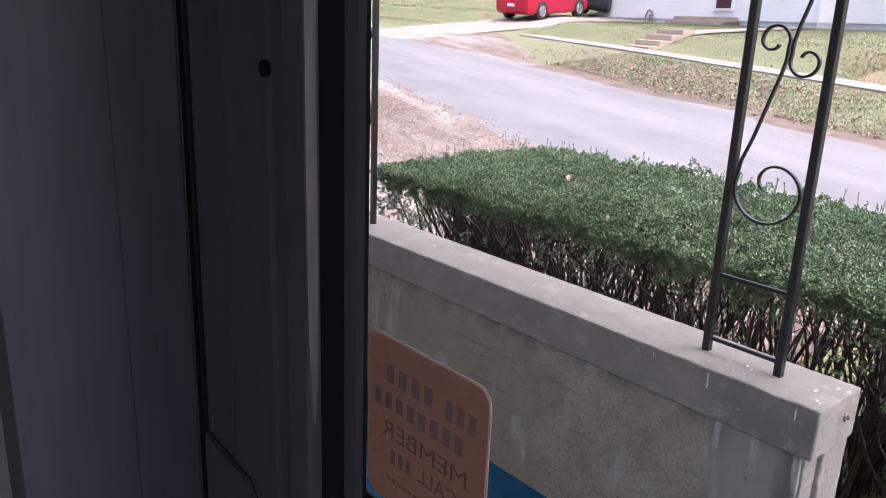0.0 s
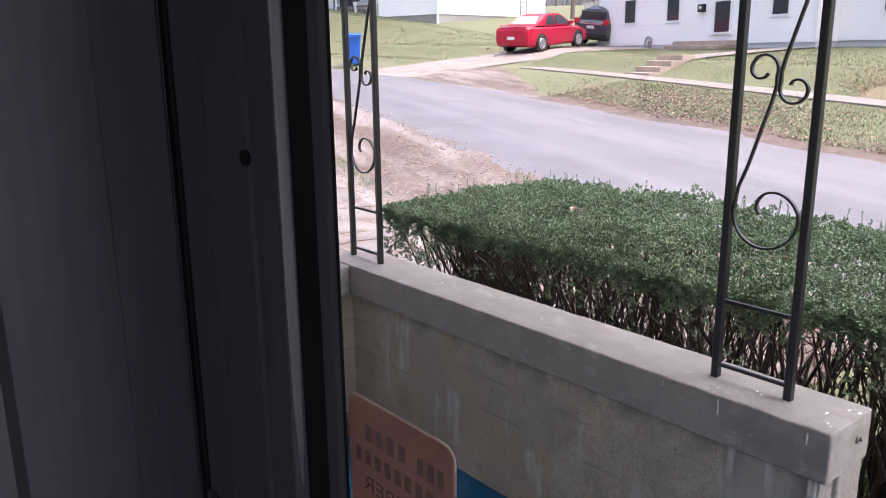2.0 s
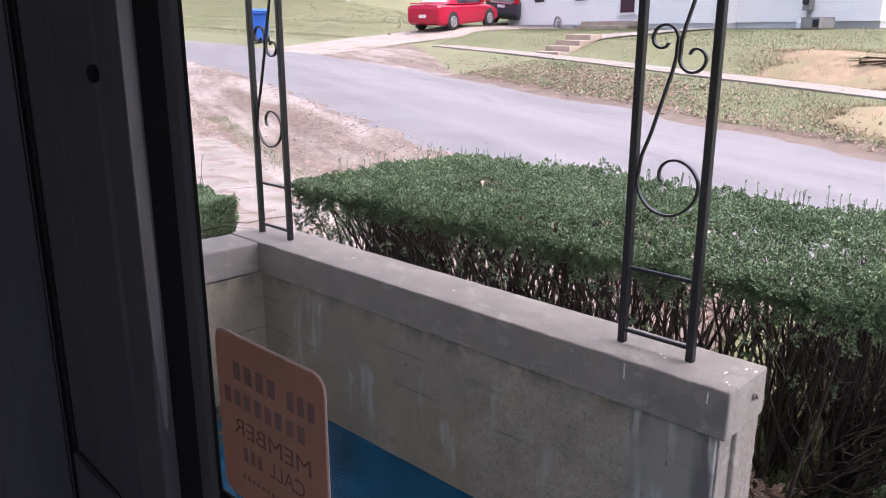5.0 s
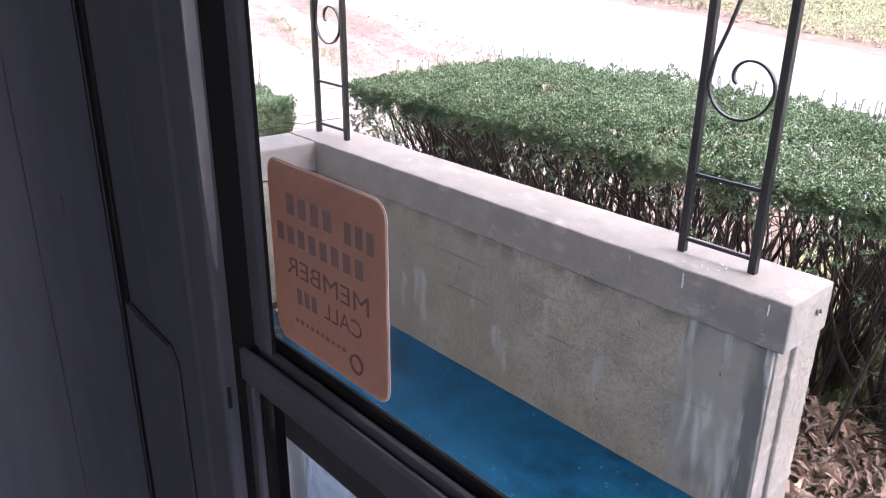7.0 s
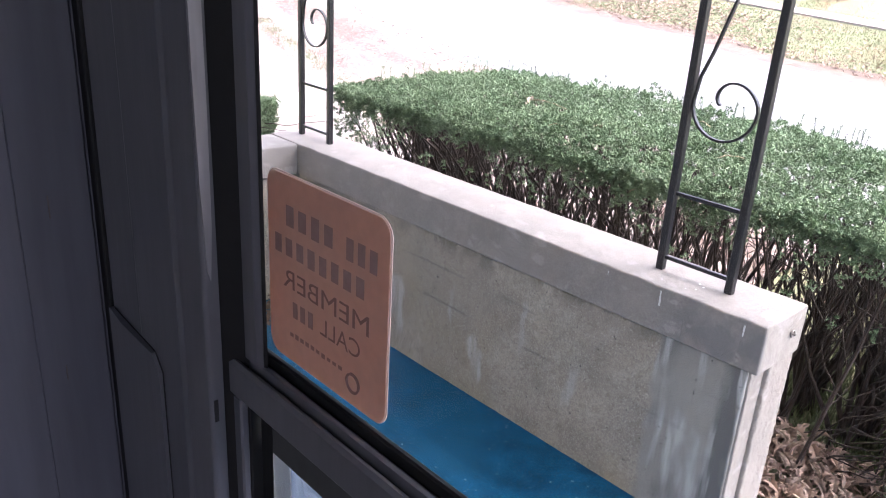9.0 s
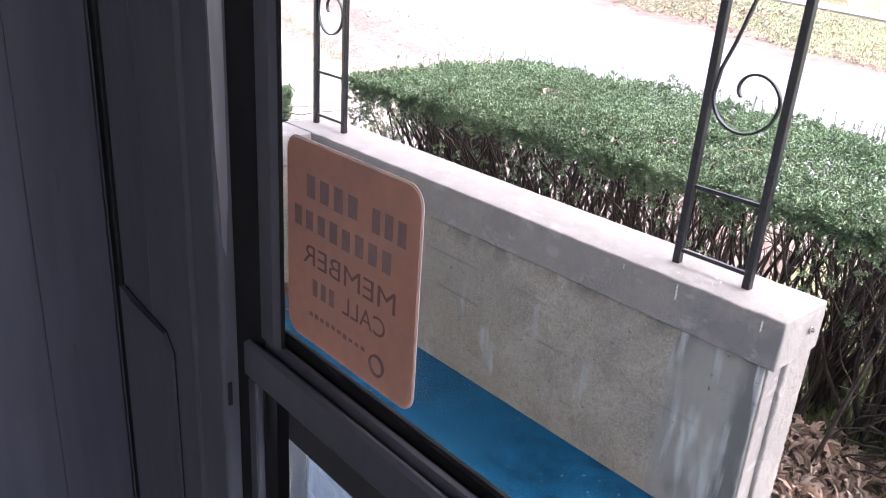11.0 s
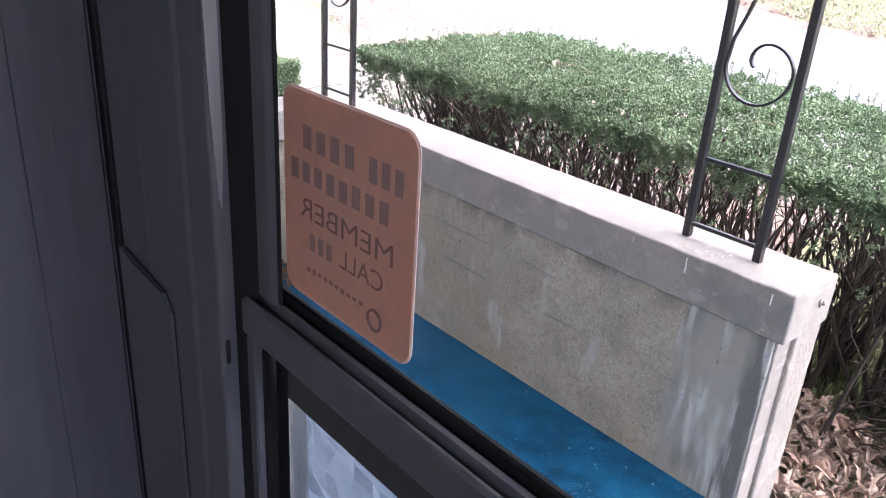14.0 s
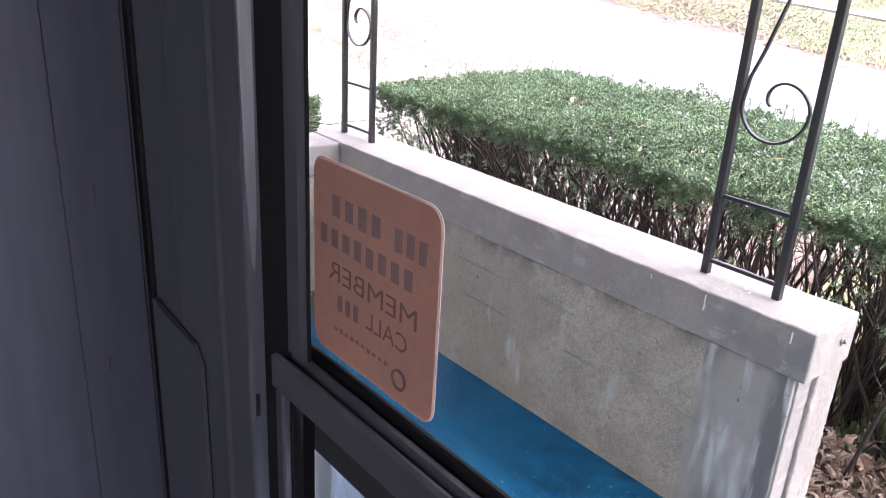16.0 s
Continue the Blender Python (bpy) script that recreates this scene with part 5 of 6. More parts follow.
bars(-0.8085, -0.7860, 1.6165, 1.6265, 3, 1)
bars(-0.7800, -0.7420, 1.6175, 1.6275, 4, 2)
bars(-0.8010, -0.7330, 1.6035, 1.6125, 8, 3)
lettering("MEMBER", -0.8030, 1.5890, 0.0125, 0.062)
lettering("CALL", -0.7975, 1.5765, 0.0115, 0.028)
bars(-0.7650, -0.7470, 1.5757, 1.5835, 3, 4)
bars(-0.7860, -0.7450, 1.5655, 1.5680, 10, 5)
bm = bmesh.new()
tube(bm, [(GX - 0.0013, -0.7930 + 0.0042 * math.cos(a), 1.5635 + 0.0042 * math.sin(a)) for a in [i * math.pi / 8 for i in range(17)]], 0.0007, 4)
part("print_ring", bm, M_text, sticker)

film = thing("plastic_film", "crumpled cloudy plastic film taped behind the lower pane", "plastic film")
bm = bmesh.new()
ny, nz = 90, 70
grid = []
for i in range(ny + 1):
    col = []
    for k in range(nz + 1):
        y, z = -0.7215 - 0.62 * i / ny, 1.492 - 0.55 * k / nz
        q = Vector((y * 30 + z * 11, z * 30, 0))
        f_ = abs(noise.noise(q)) + 0.6 * abs(noise.noise(q * 2.3 + Vector((4, 1, 0)))) + 0.5 * abs(noise.noise(q * 5.5))
        col.append(bm.verts.new((GX + 0.006 + 0.009 * f_, y, z)))
    grid.append(col)
for i in range(ny):
    for k in range(nz):
        bm.faces.new((grid[i][k], grid[i + 1][k], grid[i + 1][k + 1], grid[i][k + 1]))
part("film", bm, M_film, film)
part("tape", boxed(GX + 0.0045, GX + 0.0055, -0.7335, -0.7165, 0.90, 1.4925), M_tape, film, "white tape down the edge")

# ---- hedge, bush, trees, leaves and grass ----
def np_mesh(name, verts, faces, material, parent=None, label=""):
    """A mesh object from arrays of corners and of equal-sided faces."""
    verts, faces = np.asarray(verts, np.float32), np.asarray(faces, np.int32)
    me = bpy.data.meshes.new(name)
    me.vertices.add(len(verts))
    me.vertices.foreach_set("co", verts.ravel())
    k = faces.shape[1]
    me.loops.add(faces.size)
    me.loops.foreach_set("vertex_index", faces.ravel())
    me.polygons.add(len(faces))
    me.polygons.foreach_set("loop_start", np.arange(0, faces.size, k, dtype=np.int32))
    me.update(calc_edges=True)
    me.materials.append(material)
    ob = new(name, me)
    ob.parent = parent
    if label:
        ob["label"] = label
    return ob


def unit(v):
    return v / np.maximum(np.linalg.norm(v, axis=1, keepdims=True), 1e-9)


def needles(rs, base, way, count, length, width, along):
    """Narrow leaves set round short shoots that start at base and run along way."""
    n = len(base)
    base, way = np.repeat(base, count, 0), np.repeat(unit(way), count, 0)
    t = np.tile((np.arange(count) + 0.5) / count, n)[:, None]
    side = unit(np.cross(way, rs.normal(size=way.shape)))
    root = base + way * along * t
    aim = unit(side * rs.uniform(0.7, 1.0, (len(way), 1)) + way * rs.uniform(0.4, 1.1, (len(way), 1)))
    across = unit(np.cross(aim, rs.normal(size=way.shape))) * width * 0.5
    size = length * rs.uniform(0.7, 1.25, (len(way), 1))
    mid = root + aim * size * 0.5
    v = np.stack([root, mid + across, root + aim * size, mid - across], 1).reshape(-1, 3)
    return v, np.arange(len(v)).reshape(-1, 4)


def twigs(paths, r0, r1, sides=4):
    """Round twigs along an array of paths (count, points, 3)."""
    m, k, _ = paths.shape
    d = np.gradient(paths, axis=1)
    d = d / np.maximum(np.linalg.norm(d, axis=2, keepdims=True), 1e-9)
    ref = np.where(np.abs(d[..., 2:3]) < 0.8, np.array([0, 0, 1.0]), np.array([1.0, 0, 0]))
    a = np.cross(d, ref)
    a /= np.maximum(np.linalg.norm(a, axis=2, keepdims=True), 1e-9)
    b = np.cross(d, a)
    r = (r0[:, None] + (r1 - r0)[:, None] * np.linspace(0, 1, k)[None])[..., None]
    ring = [paths + r * (math.cos(j * 2 * math.pi / sides) * a + math.sin(j * 2 * math.pi / sides) * b) for j in range(sides)]
    v = np.stack(ring, 2)
    idx = np.arange(m * k * sides).reshape(m, k, sides)
    f = np.stack([idx[:, :-1, :], np.roll(idx, -1, 2)[:, :-1, :], np.roll(idx, -1, 2)[:, 1:, :], idx[:, 1:, :]], -1)
    return v.reshape(-1, 3), f.reshape(-1, 4)


def bent(rs, a, b, k=6, wob=0.04):
    t = np.linspace(0, 1, k)[None, :, None]
    p = a[:, None] * (1 - t) + b[:, None] * t
    bow = rs.normal(size=(len(a), 1, 3)) * wob
    return p + bow * np.sin(t * math.pi) + rs.normal(size=p.shape) * wob * 0.25 * np.sin(t * math.pi)


def yew(name, label, x0, x1, y0, y1, ztop, pitch, n_side, n_stem, seed, low, bushy_end=False, skirt=0.058):
    """A clipped yew block: separate tufts over a deeper, sparser layer, on bare, fanned stems."""
    rs = np.random.RandomState(seed)
    t = thing(name, label, "hedge", at=None)
    cx = (x0 + x1) / 2
    base, way = [], []

    def skin(x, y):
        hump = 0.018 * np.sin(x * 5 + y * 3) + 0.014 * np.sin(y * 7.3 - x * 2) + 0.010 * np.sin(y * 17 + x * 13)
        edge = np.minimum.reduce([x - x0, x1 - x, y - y0, y1 - y])
        return ztop + hump - 0.055 * np.exp(-np.maximum(edge, 0) / 0.045)

    def tuft(cen, out, per, wide, tall):
        """Shoots that spread from each tuft's middle about the direction out."""
        k = len(cen)
        spread = rs.normal(size=(k * per, 3))
        c, o = np.repeat(cen, per, 0), np.repeat(unit(out), per, 0)
        flat = spread - o * (spread * o).sum(1, keepdims=True)
        r = np.linalg.norm(flat, axis=1, keepdims=True)
        base.append(c + flat * wide - o * (r * wide * 1.1 + np.abs(rs.normal(size=(k * per, 1))) * tall))
        way.append(o * rs.uniform(0.6, 1.2, (k * per, 1)) + flat * 0.38)

    gx, gy = np.meshgrid(np.arange(x0 + 0.02, x1, pitch), np.arange(y0 + 0.02, y1, pitch))
    k = gx.size
    tx, ty = np.clip(gx.ravel() + rs.uniform(-0.5, 0.5, k) * pitch, x0, x1), np.clip(gy.ravel() + rs.uniform(-0.5, 0.5, k) * pitch, y0, y1)
    lift = rs.normal(size=k) * 0.017 - 0.06 * (rs.rand(k) < 0.13)
    tuft(np.stack([tx, ty, skin(tx, ty) + lift], 1), np.stack([rs.normal(size=k) * 0.25, rs.normal(size=k) * 0.25, np.ones(k)], 1), 13, 0.0095, 0.010)
    # older growth under the tufts
    m = k * 3
    x, y = rs.uniform(x0 + 0.02, x1 - 0.02, m), rs.uniform(y0 + 0.02, y1 - 0.02, m)
    base.append(np.stack([x, y, skin(x, y) - 0.065 - rs.exponential(0.02, m)], 1))
    way.append(np.stack([rs.normal(size=m), rs.normal(size=m), rs.uniform(0.2, 1.0, m)], 1))
    # flanks: tufts thick under the top edge, thinning out downwards
    for fx, fy, ax, share in ((x0, None, -1, 1.0), (x1, None, 1, 0.3), (None, y1, 1, 0.8), (None, y0, -1, 1.1)):
        m = int(n_side * share)
        depth = rs.exponential(skirt, m)
        depth = np.where(rs.rand(m) < (0.03 if fx is not None else 0.35), rs.uniform(0.1, 0.4, m), depth)
        if bushy_end and fy == y0:
            depth = rs.uniform(0, ztop - low, m) ** 1.15
        zz = ztop - 0.035 - depth
        inn = np.abs(rs.normal(size=m)) * 0.022 + 0.25 * np.clip(depth - 0.12, 0, 0.5)
        if fx is not None:
            yy = rs.uniform(y0, y1, m)
            inn = inn + 0.012 * np.sin(yy * 9) + 0.012
            tuft(np.stack([np.full(m, fx) - ax * inn, yy, zz], 1), np.stack([np.full(m, ax * 0.8), rs.normal(size=m) * 0.3, rs.uniform(0.0, 0.9, m)], 1), 9, 0.012, 0.014)
        else:
            xx = rs.uniform(x0, x1, m)
            if bushy_end and fy == y0:
                xx = np.where(depth > 0.14, x0 + 0.16 + (xx - x0) * 0.85, xx)
            tuft(np.stack([xx, np.full(m, fy) - ax * inn, zz], 1), np.stack([rs.normal(size=m) * 0.3, np.full(m, ax * 0.8), rs.uniform(0.0, 0.9, m)], 1), 9, 0.012, 0.014)
    base, way = np.concatenate(base), np.concatenate(way)
    keep = base[:, 2] > low
    v, f = needles(rs, base[keep], way[keep], 7, 0.0150, 0.0058, 0.015)
    np_mesh("foliage", v, f, M_needle, t, "dark green needle foliage")["kind"] = "stuff"
    # stems rise from one foot per plant, fork low and fan out to the skin
    plants = np.arange(y0 + 0.12, y1 - 0.05, 0.33) + rs.uniform(-0.06, 0.06, len(np.arange(y0 + 0.12, y1 - 0.05, 0.33)))
    plants = np.append(plants, [y1 - 0.10, y1 - 0.14])
    m = n_stem
    foot = rs.randint(0, len(plants), m)
    a = np.stack([cx + rs.normal(size=m) * (x1 - x0) * 0.13, plants[foot] + rs.normal(size=m) * 0.035, np.full(m, low - 0.02)], 1)
    b = np.stack([cx + rs.uniform(-0.5, 0.5, m) * (x1 - x0) * 0.94, np.clip(plants[foot] + rs.normal(size=m) * 0.19, y0 + 0.03, y1 - 0.03), ztop - rs.uniform(0.05, 0.16, m)], 1)
    v1, f1 = twigs(bent(rs, a, b, 6, 0.05), rs.uniform(0.6, 1.3, m) * 0.012, np.full(m, 0.004))
    np_mesh("stems", v1, f1, M_bark, t, "bare brown stems")["kind"] = "stuff"
    # twigs fork off the upper stems, thickest just under the foliage
    m = n_stem * 7
    pick = rs.randint(0, n_stem, m)
    along = rs.uniform(0.30, 0.92, (m, 1))
    a2 = a[pick] + (b[pick] - a[pick]) * along
    b2 = a2 + np.stack([rs.normal(size=m) * 0.10, rs.normal(size=m) * 0.10, rs.uniform(0.10, 0.32, m)], 1)
    b2[:, 0], b2[:, 1], b2[:, 2] = np.clip(b2[:, 0], x0 + 0.015, x1 - 0.015), np.clip(b2[:, 1], y0 + 0.015, y1 - 0.015), np.minimum(b2[:, 2], ztop - 0.05)
    v2, f2 = twigs(bent(rs, a2, b2, 4, 0.02), rs.uniform(0.0022, 0.0050, m), np.full(m, 0.0014), 3)
    np_mesh("twigs", v2, f2, M_bark, t, "fine bare twigs")["kind"] = "stuff"
    if bushy_end:                         # long thin branches arch out of the open end, leafy at their tips
        m = 330
        a3 = np.stack([rs.uniform(x0 + 0.12, x1 - 0.2, m), y0 + 0.24 + rs.normal(size=m) * 0.10, low + rs.uniform(0.0, 0.45, m)], 1)
        b3 = np.stack([a3[:, 0] + rs.normal(size=m) * 0.12 - 0.05, y0 + rs.uniform(-0.04, 0.10, m), a3[:, 2] + rs.uniform(0.20, 0.55, m)], 1)
        b3[:, 0], b3[:, 2] = np.clip(b3[:, 0], x0 + 0.02, x1), np.minimum(b3[:, 2], ztop - 0.08)
        p3 = bent(rs, a3, b3, 7, 0.06)
        v3, f3 = twigs(p3, rs.uniform(0.0025, 0.006, m), np.full(m, 0.0015), 4)
        np_mesh("end_branches", v3, f3, M_bark, t, "thin arching bare branches")["kind"] = "stuff"
    return t, rs


hedge, rs = yew("hedge", "clipped green yew hedge with bare stems below", 0.50, 2.02, -0.62, 2.89, 0.925, 0.047, 1100, 430, 11, -0.21, True, 0.038)
# unclipped shoots standing above the hedge
m = 230
x = np.where(rs.rand(m) < 0.6, rs.uniform(1.7, 2.02, m), rs.uniform(0.7, 2.0, m))
y = rs.uniform(-0.55, 3.1, m)
h = rs.uniform(0.02, 0.07, m)
h[:6] = rs.uniform(0.09, 0.13, 6)
a = np.stack([x, y, np.full(m, 0.87)], 1)
b = a + np.stack([rs.normal(size=m) * 0.008, rs.normal(size=m) * 0.008, h + 0.05], 1)
v, f = twigs(bent(rs, a, b, 3, 0.003), np.full(m, 0.0022), np.full(m, 0.0015), 3)
nv, nf = needles(rs, a + (b - a) * 0.45, (b - a), 10, 0.011, 0.004, 0.05)
nv2, nf2 = needles(rs, b - (b - a) * 0.12, (b - a), 6, 0.012, 0.0045, 0.012)
np_mesh("shoots", np.concatenate([v, nv, nv2]), np.concatenate([f, nf + len(v), nf2 + len(v) + len(nv)]), M_needle, hedge, "upright unclipped shoots")["kind"] = "stuff"

for x, y, a, k in ((1.15, 1.75, 82, 0.30), (0.95, 0.55, -25, 0.16), (1.5, 1.0, 60, 0.14), (0.75, 1.35, 100, 0.10)):
    bm = bmesh.new()
    tube(bm, [(-k / 2, 0, 0), (-k / 6, 0.006, 0.012), (k / 5, -0.004, 0.010), (k / 2, 0.004, -0.004)], 0.0016, 5)
    lf = link("dry_stalk", bm, M_straw)
    lf.matrix_world = pose(x, y, 0.932, 0, 0, a)
    tagged(lf, "pale dry grass stalk lying on the hedge", "stalk", group="stalks on the hedge")

bush, rs = yew("bush", "loose dark green yew bush with long stray twigs", 0.0, 0.95, 4.25, 6.8, 0.57, 0.048, 1700, 160, 5, -0.2, skirt=0.17)
m = 70
a = np.stack([rs.uniform(0.1, 0.9, m), rs.uniform(4.3, 6.2, m), np.full(m, 0.42)], 1)
b = a + np.stack([rs.normal(size=m) * 0.12, rs.normal(size=m) * 0.15, rs.uniform(0.12, 0.42, m)], 1)
a[:7] = np.stack([rs.uniform(0.4, 0.9, 7), np.full(7, 4.35), rs.uniform(0.15, 0.4, 7)], 1)
b[:7] = a[:7] + np.stack([rs.uniform(-0.1, 0.3, 7), rs.uniform(-1.1, -0.6, 7), rs.uniform(-0.05, 0.28, 7)], 1)
p = bent(rs, a, b, 6, 0.03)
v, f = twigs(p, np.full(m, 0.0035), np.full(m, 0.0015), 4)
nv, nf = needles(rs, p[7:, 2:].reshape(-1, 3), rs.normal(size=(4 * (m - 7), 3)) + [0, 0, 1], 9, 0.022, 0.004, 0.05)
np_mesh("stray_twigs", v, f, M_bark, bush, "long bare twigs")["kind"] = "stuff"
np_mesh("stray_foliage", nv, nf, M_needle, bush, "sparse needle sprays")["kind"] = "stuff"


def bare_tree(name, x, y, z, tall, seed, label, spread=0.45, material=None):
    """A leafless tree: trunk, forking limbs and twigs."""
    r = random.Random(seed)
    t = thing(name, label, "tree", group="bare trees", at=pose(x, y, z))
    trunk, limbs = bmesh.new(), bmesh.new()
    tube(trunk, [(0, 0, -0.4), (0.03, 0.02, tall * 0.2), (-0.05, 0.04, tall * 0.45)], [tall * 0.018, tall * 0.015, tall * 0.011], 9)

    def grow(p, d, length, rad, depth):
        pts = [p]
        q = p
        for _ in range(3):
            d = (d + Vector((r.gauss(0, 0.16), r.gauss(0, 0.16), r.gauss(0.05, 0.1)))).normalized()
            q = q + d * length / 3
            pts.append(q)
        tube(limbs, pts, [rad, rad * 0.85, rad * 0.7, rad * 0.5], 5 if depth < 2 else 3)
        if depth < 4:
            for _ in range(3 if depth < 3 else 4):
                k = r.choice(pts[1:])
                nd = (d + Vector((r.gauss(0, spread), r.gauss(0, spread), r.gauss(0.15, spread * 0.6)))).normalized()
                grow(k, nd, length * r.uniform(0.55, 0.8), rad * 0.5, depth + 1)

    for i in range(5):
        a = i * 1.26 + r.random()
        grow(Vector((-0.05, 0.04, tall * r.uniform(0.25, 0.45))), Vector((math.cos(a) * 0.6, math.sin(a) * 0.6, 1)).normalized(), tall * 0.3, tall * 0.007, 0)
    part("trunk", trunk, material or M_trunk, t)
    part("crown", limbs, material or M_trunk, t, "bare branching crown")
    return t


tx, ty = seen_from_door(48.7, 50)
bare_tree("bare_tree", tx, ty, 3.0, 9.0, 3, "leafless grey-brown tree behind the parked cars")
for i, (az, r, tall) in enumerate(((47.6, 62, 11), (50.2, 70, 12), (73.0, 55, 10), (75.0, 48, 9), (28.0, 75, 12), (76.5, 60, 12))):
    tx, ty = seen_from_door(az, r)
    bare_tree("bare_tree", tx, ty, 2.6 + 0.02 * r, tall, 20 + i, "leafless tree in the distance", material=M_far)

# a hazy wood line far behind everything
rs = np.random.RandomState(3)
m = 2600
az = np.radians(rs.uniform(-60, 170, m))
r = rs.uniform(120, 170, m)
gx, gy = -2 + r * np.sin(az), r * np.cos(az)
a = np.stack([gx, gy, np.full(m, 3.0)], 1)
b = a + np.stack([rs.normal(size=m) * 1.5, rs.normal(size=m) * 1.5, rs.uniform(7, 13, m)], 1)
v, f = twigs(bent(rs, a, b, 4, 0.8), rs.uniform(0.10, 0.4, m), np.full(m, 0.06), 4)
tagged(np_mesh("far_wood", v, f, M_far), "hazy leafless wood line in the distance", "trees", kind="stuff")


# oak leaves
def leaf_shape():
    half = [(0.0, 0.0), (0.12, 0.03), (0.20, 0.16), (0.30, 0.09), (0.40, 0.26), (0.52, 0.12), (0.62, 0.27), (0.74, 0.13), (0.84, 0.16), (1.0, 0.0)]
    return half


def leaf_bm(rng, size, curl):
    bm = bmesh.new()
    half = leaf_shape()
    mid = [bm.verts.new((x * size, 0, curl * size * math.sin(x * 3.0))) for x, _ in half]
    rows = []
    for s in (1, -1):
        c = curl * rng.uniform(0.3, 1.8)
        rows.append([bm.verts.new((x * size, s * w * size, curl * size * math.sin(x * 3.0) + c * w * size * 1.6)) if w else mid[i] for i, (x, w) in enumerate(half)])
    for row in rows:
        for i in range(len(half) - 1):
            q = [mid[i], mid[i + 1], row[i + 1], row[i]]
            q = [v for k, v in enumerate(q) if v not in q[:k]]
            if len(q) > 2:
                bm.faces.new(q)
    return bm


rng = random.Random(21)
for i in range(78):                       # drift in the porch corner
    x, y = -0.16 - abs(rng.gauss(0, 0.22)), 2.24 - abs(rng.gauss(0, 0.15))
    if i > 68:
        x, y = rng.uniform(-0.5, -0.15), rng.uniform(1.7, 2.2)
    lf = link("fallen_leaf", leaf_bm(rng, rng.uniform(0.05, 0.09), rng.uniform(0.1, 0.35)), M_old_leaf)
    lf.matrix_world = pose(x, y, FLOOR_Z + 0.006 + 0.012 * rng.random(), rng.uniform(-12, 12), rng.uniform(-12, 12), rng.uniform(0, 360))
    tagged(lf, "dry curled brown oak leaf on the porch floor", "leaf", group="leaves in the porch corner")
for x, y, z, a in ((0.95, 0.42, 0.925, 40), (1.2, 1.9, 0.93, 200), (0.56, 0.70, 0.80, 100), (0.9, 1.25, 0.93, 10)):
    lf = link("fallen_leaf", leaf_bm(rng, 0.075, 0.25), M_leaf)
    lf.matrix_world = pose(x, y, z, 20, 15, a)
    tagged(lf, "dry tan oak leaf caught on the hedge", "leaf", group="leaves on the hedge")


def scatter(name, n, place, size, material, label, seed, curl=0.3, tilt=0.45):
    """Many leaves joined into one drift."""
    r = random.Random(seed)
    vs, fs = [], []
    protos = []
    for _ in range(6):
        bm = leaf_bm(r, 1.0, r.uniform(0.5, 1.5) * curl)
        bmesh.ops.triangulate(bm, faces=bm.faces)
        bm.verts.index_update()
        protos.append((np.array([v.co[:] for v in bm.verts]), np.array([[v.index for v in f.verts] for f in bm.faces])))
        bm.free()
    off = 0
    for _ in range(n):
        x, y, z = place(r)
        pv, pf = r.choice(protos)
        mt = np.array(Euler((r.gauss(0, tilt), r.gauss(0, tilt), r.uniform(0, 6.28))).to_matrix())
        vs.append(pv @ mt.T * size * r.uniform(0.6, 1.3) + (x, y, z))
        fs.append(pf + off)
        off += len(pv)
    return tagged(np_mesh(name, np.concatenate(vs), np.concatenate(fs), material), label, "leaves", kind="stuff")


def by_hedge(r):
    x = r.uniform(0.14, 0.9)
    y = -0.2 + r.gauss(0, 0.30)
    return x, y, ground_at(x, y) + 0.01 + 0.05 * r.random()


scatter("leaf_litter", 900, by_hedge, 0.085, M_leaf, "dry brown oak leaves piled by the parapet", 4)


def under_hedge(r):
    x, y = r.uniform(0.16, 2.2), r.uniform(0.4, 3.3)
    return x, y, ground_at(x, y) + 0.01 + 0.02 * r.random()


scatter("leaf_litter", 500, under_hedge, 0.07, M_leaf, "dry brown leaves under the hedge", 9)


def on_verge(r):
    if r.random() < 0.6:
        u, s = 9.0 + r.gauss(0, 0.55), 13.0 + r.gauss(0, 2.6)
    else:
        u, s = r.choice([r.uniform(7.5, 10.3), r.uniform(11.4, 17)]), r.uniform(-2, 30)
    p = spot(u, s)
    return p.x, p.y, p.z + 0.015


scatter("verge_leaves", 3000, on_verge, 0.10, M_leaf, "fallen leaves strewn over the verge and lawn", 6, 0.15, 0.2)


# loose stones on the bare earth
rs = np.random.RandomState(14)
octa = np.array([(1, 0, 0), (0, 1, 0), (-1, 0, 0), (0, -1, 0), (0, 0, 0.7), (0, 0, -0.7)])
octa_f = np.array([(0, 1, 4), (1, 2, 4), (2, 3, 4), (3, 0, 4), (1, 0, 5), (2, 1, 5), (3, 2, 5), (0, 3, 5)])
vs, fs = [], []
for i in range(3600):
    if i < 3000:
        p = spot(rs.uniform(-1.0, 2.6) if rs.rand() < 0.6 else 2.3 + rs.normal() * 0.25, 3 + rs.rand() ** 1.5 * 20)
    else:
        p = spot(rs.uniform(7.5, 9.6), rs.uniform(17, 26))
    k = 0.008 + 0.022 * rs.rand() ** 3
    vs.append(octa * rs.uniform(0.6, 1.3, (6, 1)) * k @ np.array(Euler((0, 0, rs.uniform(0, 6.28))).to_matrix()) + (p.x, p.y, p.z + 0.012))
    fs.append(octa_f + 6 * i)
tagged(np_mesh("loose_gravel", np.concatenate(vs), np.concatenate(fs), M_stone), "small loose stones on the bare earth", "gravel", kind="stuff")


def on_shoulder(r):
    p = spot(1.3 + r.gauss(0, 0.6), 3 + 19 * r.random() ** 1.3)
    return p.x, p.y, p.z + 0.015


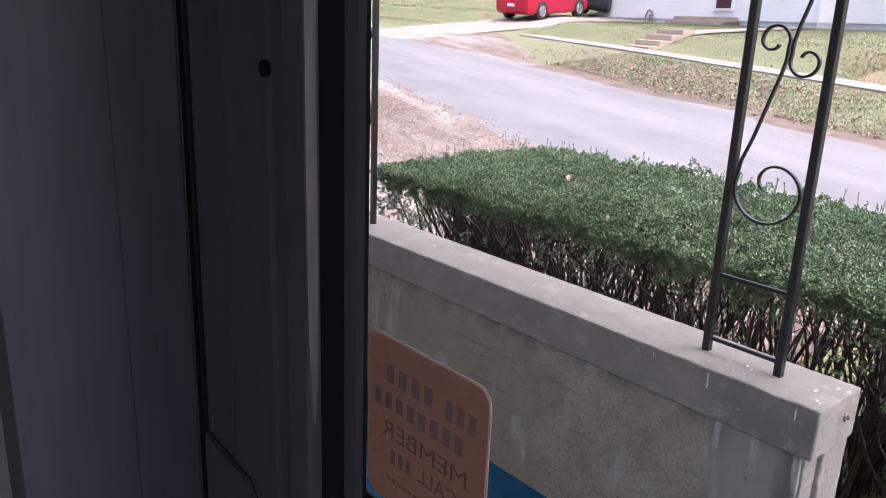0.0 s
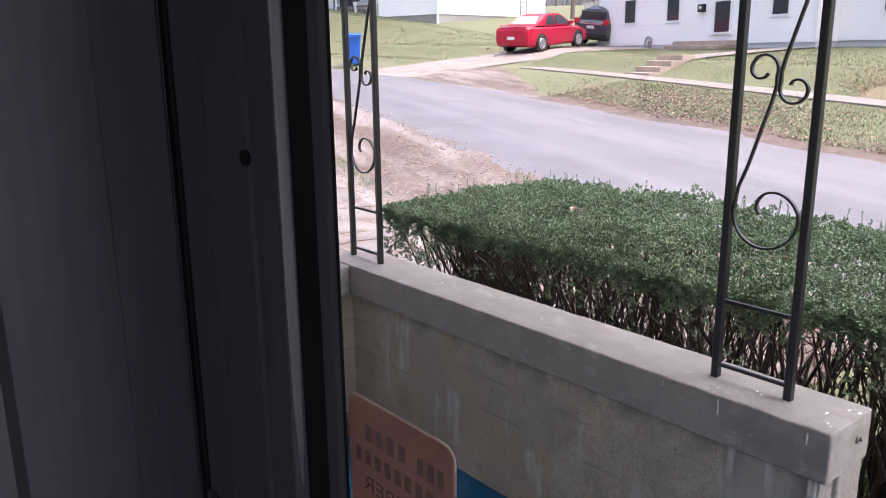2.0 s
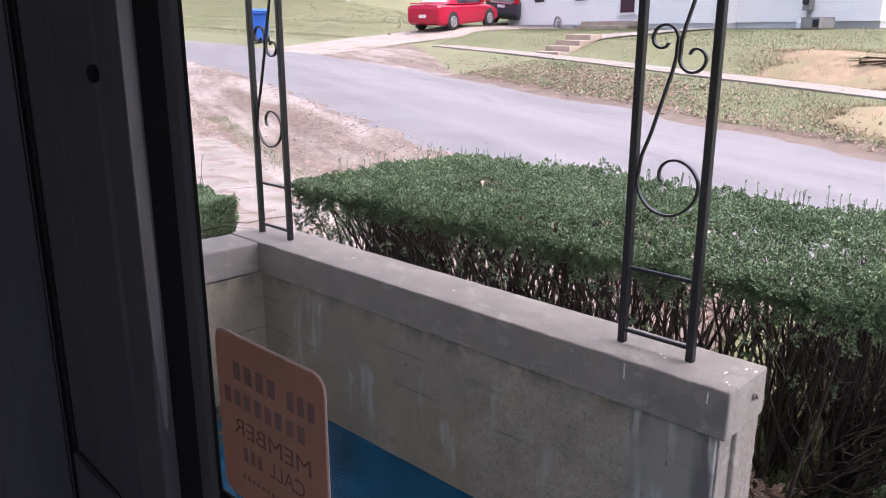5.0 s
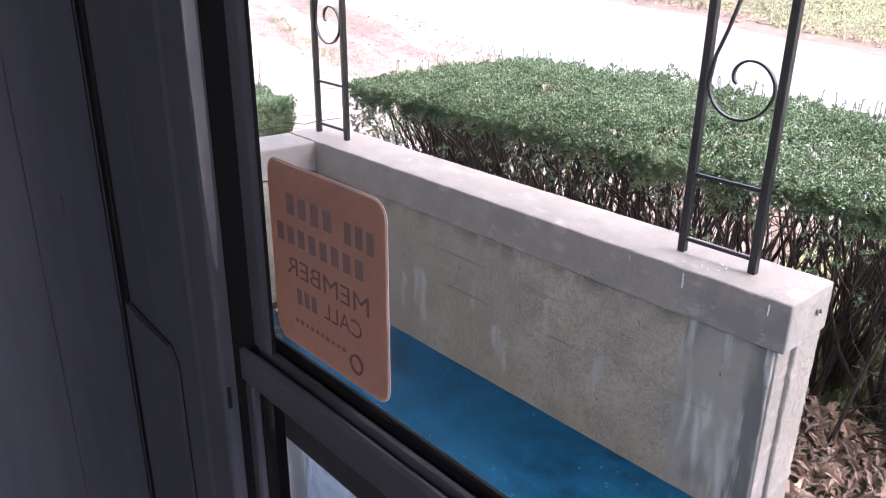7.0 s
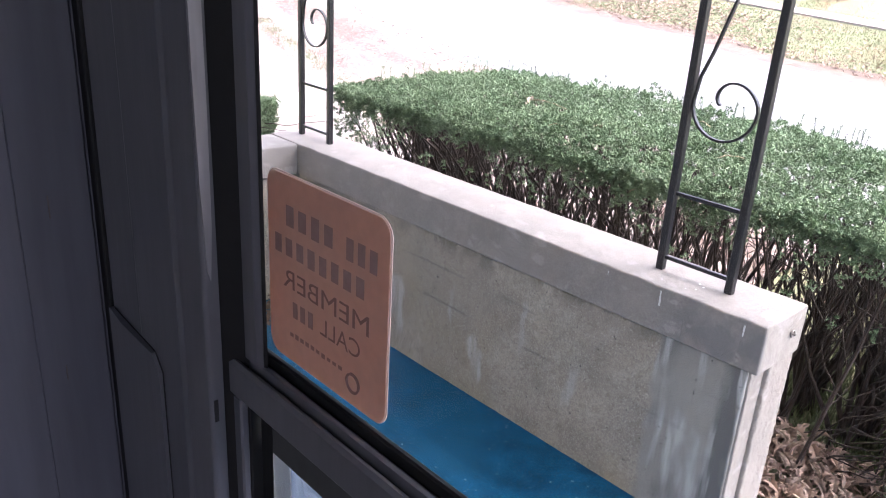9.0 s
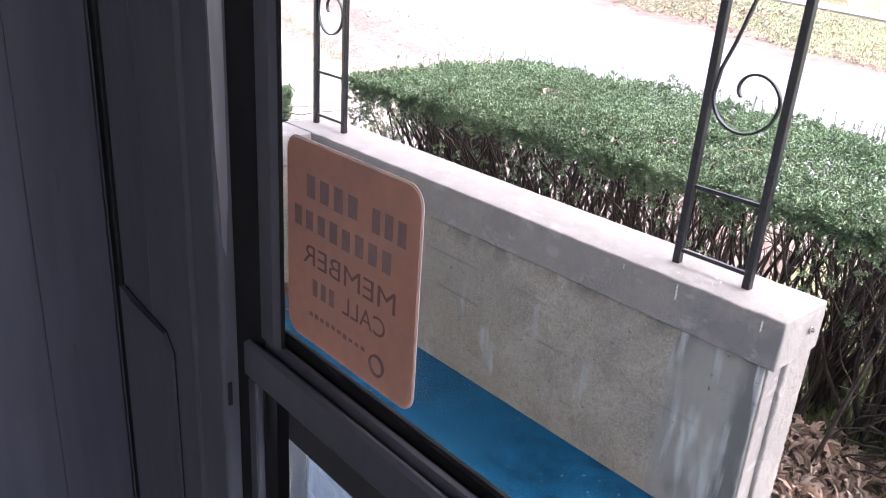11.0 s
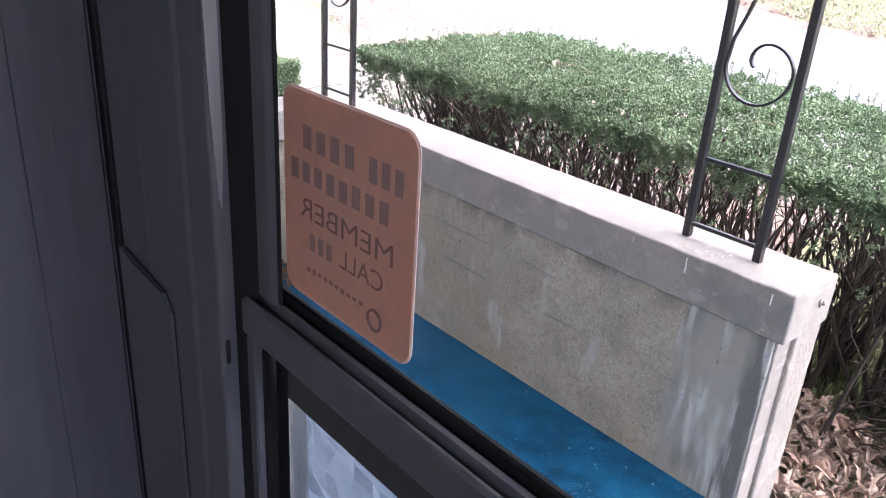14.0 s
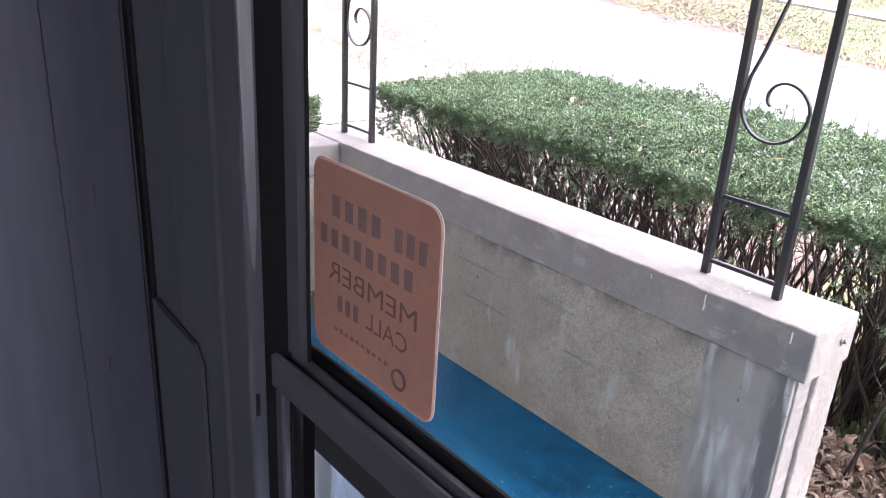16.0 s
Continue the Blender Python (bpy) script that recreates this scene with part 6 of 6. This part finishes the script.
scatter("shoulder_leaves", 1300, on_shoulder, 0.075, M_leaf, "leaves blown along the bare shoulder", 8, 0.1, 0.1)


def far_lawn(r):
    u, s = r.uniform(10, 17.5), r.uniform(28, 52)
    p = spot(u, s)
    return p.x, p.y, p.z + 0.02


scatter("lawn_leaves", 900, far_lawn, 0.16, M_leaf, "fallen leaves on the far lawn", 12, 0.15, 0.2)


def grass(name, n, pick, tall, seed, label, material=None, lean=0.5):
    r = np.random.RandomState(seed)
    us = pick(r, n)
    p = np.array([spot(u, s)[:] for u, s in us])
    way = np.stack([r.normal(size=n) * lean, r.normal(size=n) * lean, np.ones(n)], 1)
    side = unit(np.stack([r.normal(size=n), r.normal(size=n), np.zeros(n)], 1))
    hh = tall * r.uniform(0.5, 1.3, (n, 1))
    w = 0.09 * tall + 0.001
    v = np.stack([p - side * w - [0, 0, 0.02], p + side * w - [0, 0, 0.02], p + unit(way) * hh], 1).reshape(-1, 3)
    return tagged(np_mesh(name, v, np.arange(3 * n).reshape(-1, 3), material or M_blade), label, "grass", kind="stuff")


def near_end(r, n):
    x, y = r.uniform(0.9, 5.0, n), r.uniform(-2.6, 0.6, n)
    keep = (y < 0.15 - 0.0 * x) & ~((x < 1.3) & (y > -0.75))
    return [locate(a, b) for a, b in zip(x[keep], y[keep])] + [locate(3.0, -1.0)] * int((~keep).sum())


grass("near_grass", 26000, near_end, 0.05, 31, "short green lawn grass beyond the hedge")
grass("verge_grass", 60000, lambda r, n: list(zip(r.uniform(7.7, 10.3, n), r.uniform(-2, 17, n))), 0.030, 32, "patchy autumn grass on the verge")
grass("lawn_grass", 70000, lambda r, n: list(zip(r.uniform(11.4, 17.4, n), r.uniform(2, 24.5, n))), 0.032, 33, "short lawn grass in front of the white house")
grass("lawn_grass", 36000, lambda r, n: list(zip(r.uniform(9.5, 18, n), r.uniform(30, 50, n))), 0.05, 34, "rough lawn grass in front of the sided house")
grass("shoulder_grass", 9000, lambda r, n: list(zip(0.95 + r.normal(size=n) * 0.12, r.uniform(5.5, 14, n))), 0.04, 35, "thin grass strip beside the pavement")


def by_the_hedge(r, n):
    return [locate(x, y) for x, y in zip(r.uniform(0.85, 2.4, n), r.uniform(-2.0, 0.35, n))]


grass("lawn_grass", 9000, by_the_hedge, 0.07, 31, "fresh green grass beside the hedge's end")


def oval(u0, s0, ru, rs_):
    """Places in a loose oval of the land."""
    def pick(r, n):
        a, k = r.uniform(0, 2 * math.pi, n), np.sqrt(r.uniform(0, 1, n)) * (1 + 0.15 * r.normal(size=n))
        return list(zip(u0 + ru * k * np.cos(a), s0 + rs_ * k * np.sin(a)))
    return pick


grass("loose_straw", 16000, oval(12.6, 8.6, 1.35, 3.0), 0.09, 41, "dry straw strewn over the bare lawn", M_straw, 2.5)
grass("loose_straw", 7000, oval(9.3, 5.2, 1.05, 1.9), 0.09, 42, "dry straw strewn over the verge", M_straw, 2.5)


def along_gutter(r):
    p = spot(7.75 + abs(r.gauss(0, 0.35)), r.uniform(-4, 17))
    return p.x, p.y, p.z + 0.02


scatter("gutter_leaves", 1600, along_gutter, 0.085, M_leaf, "dry leaves gathered along the street edge", 15, 0.2, 0.3)
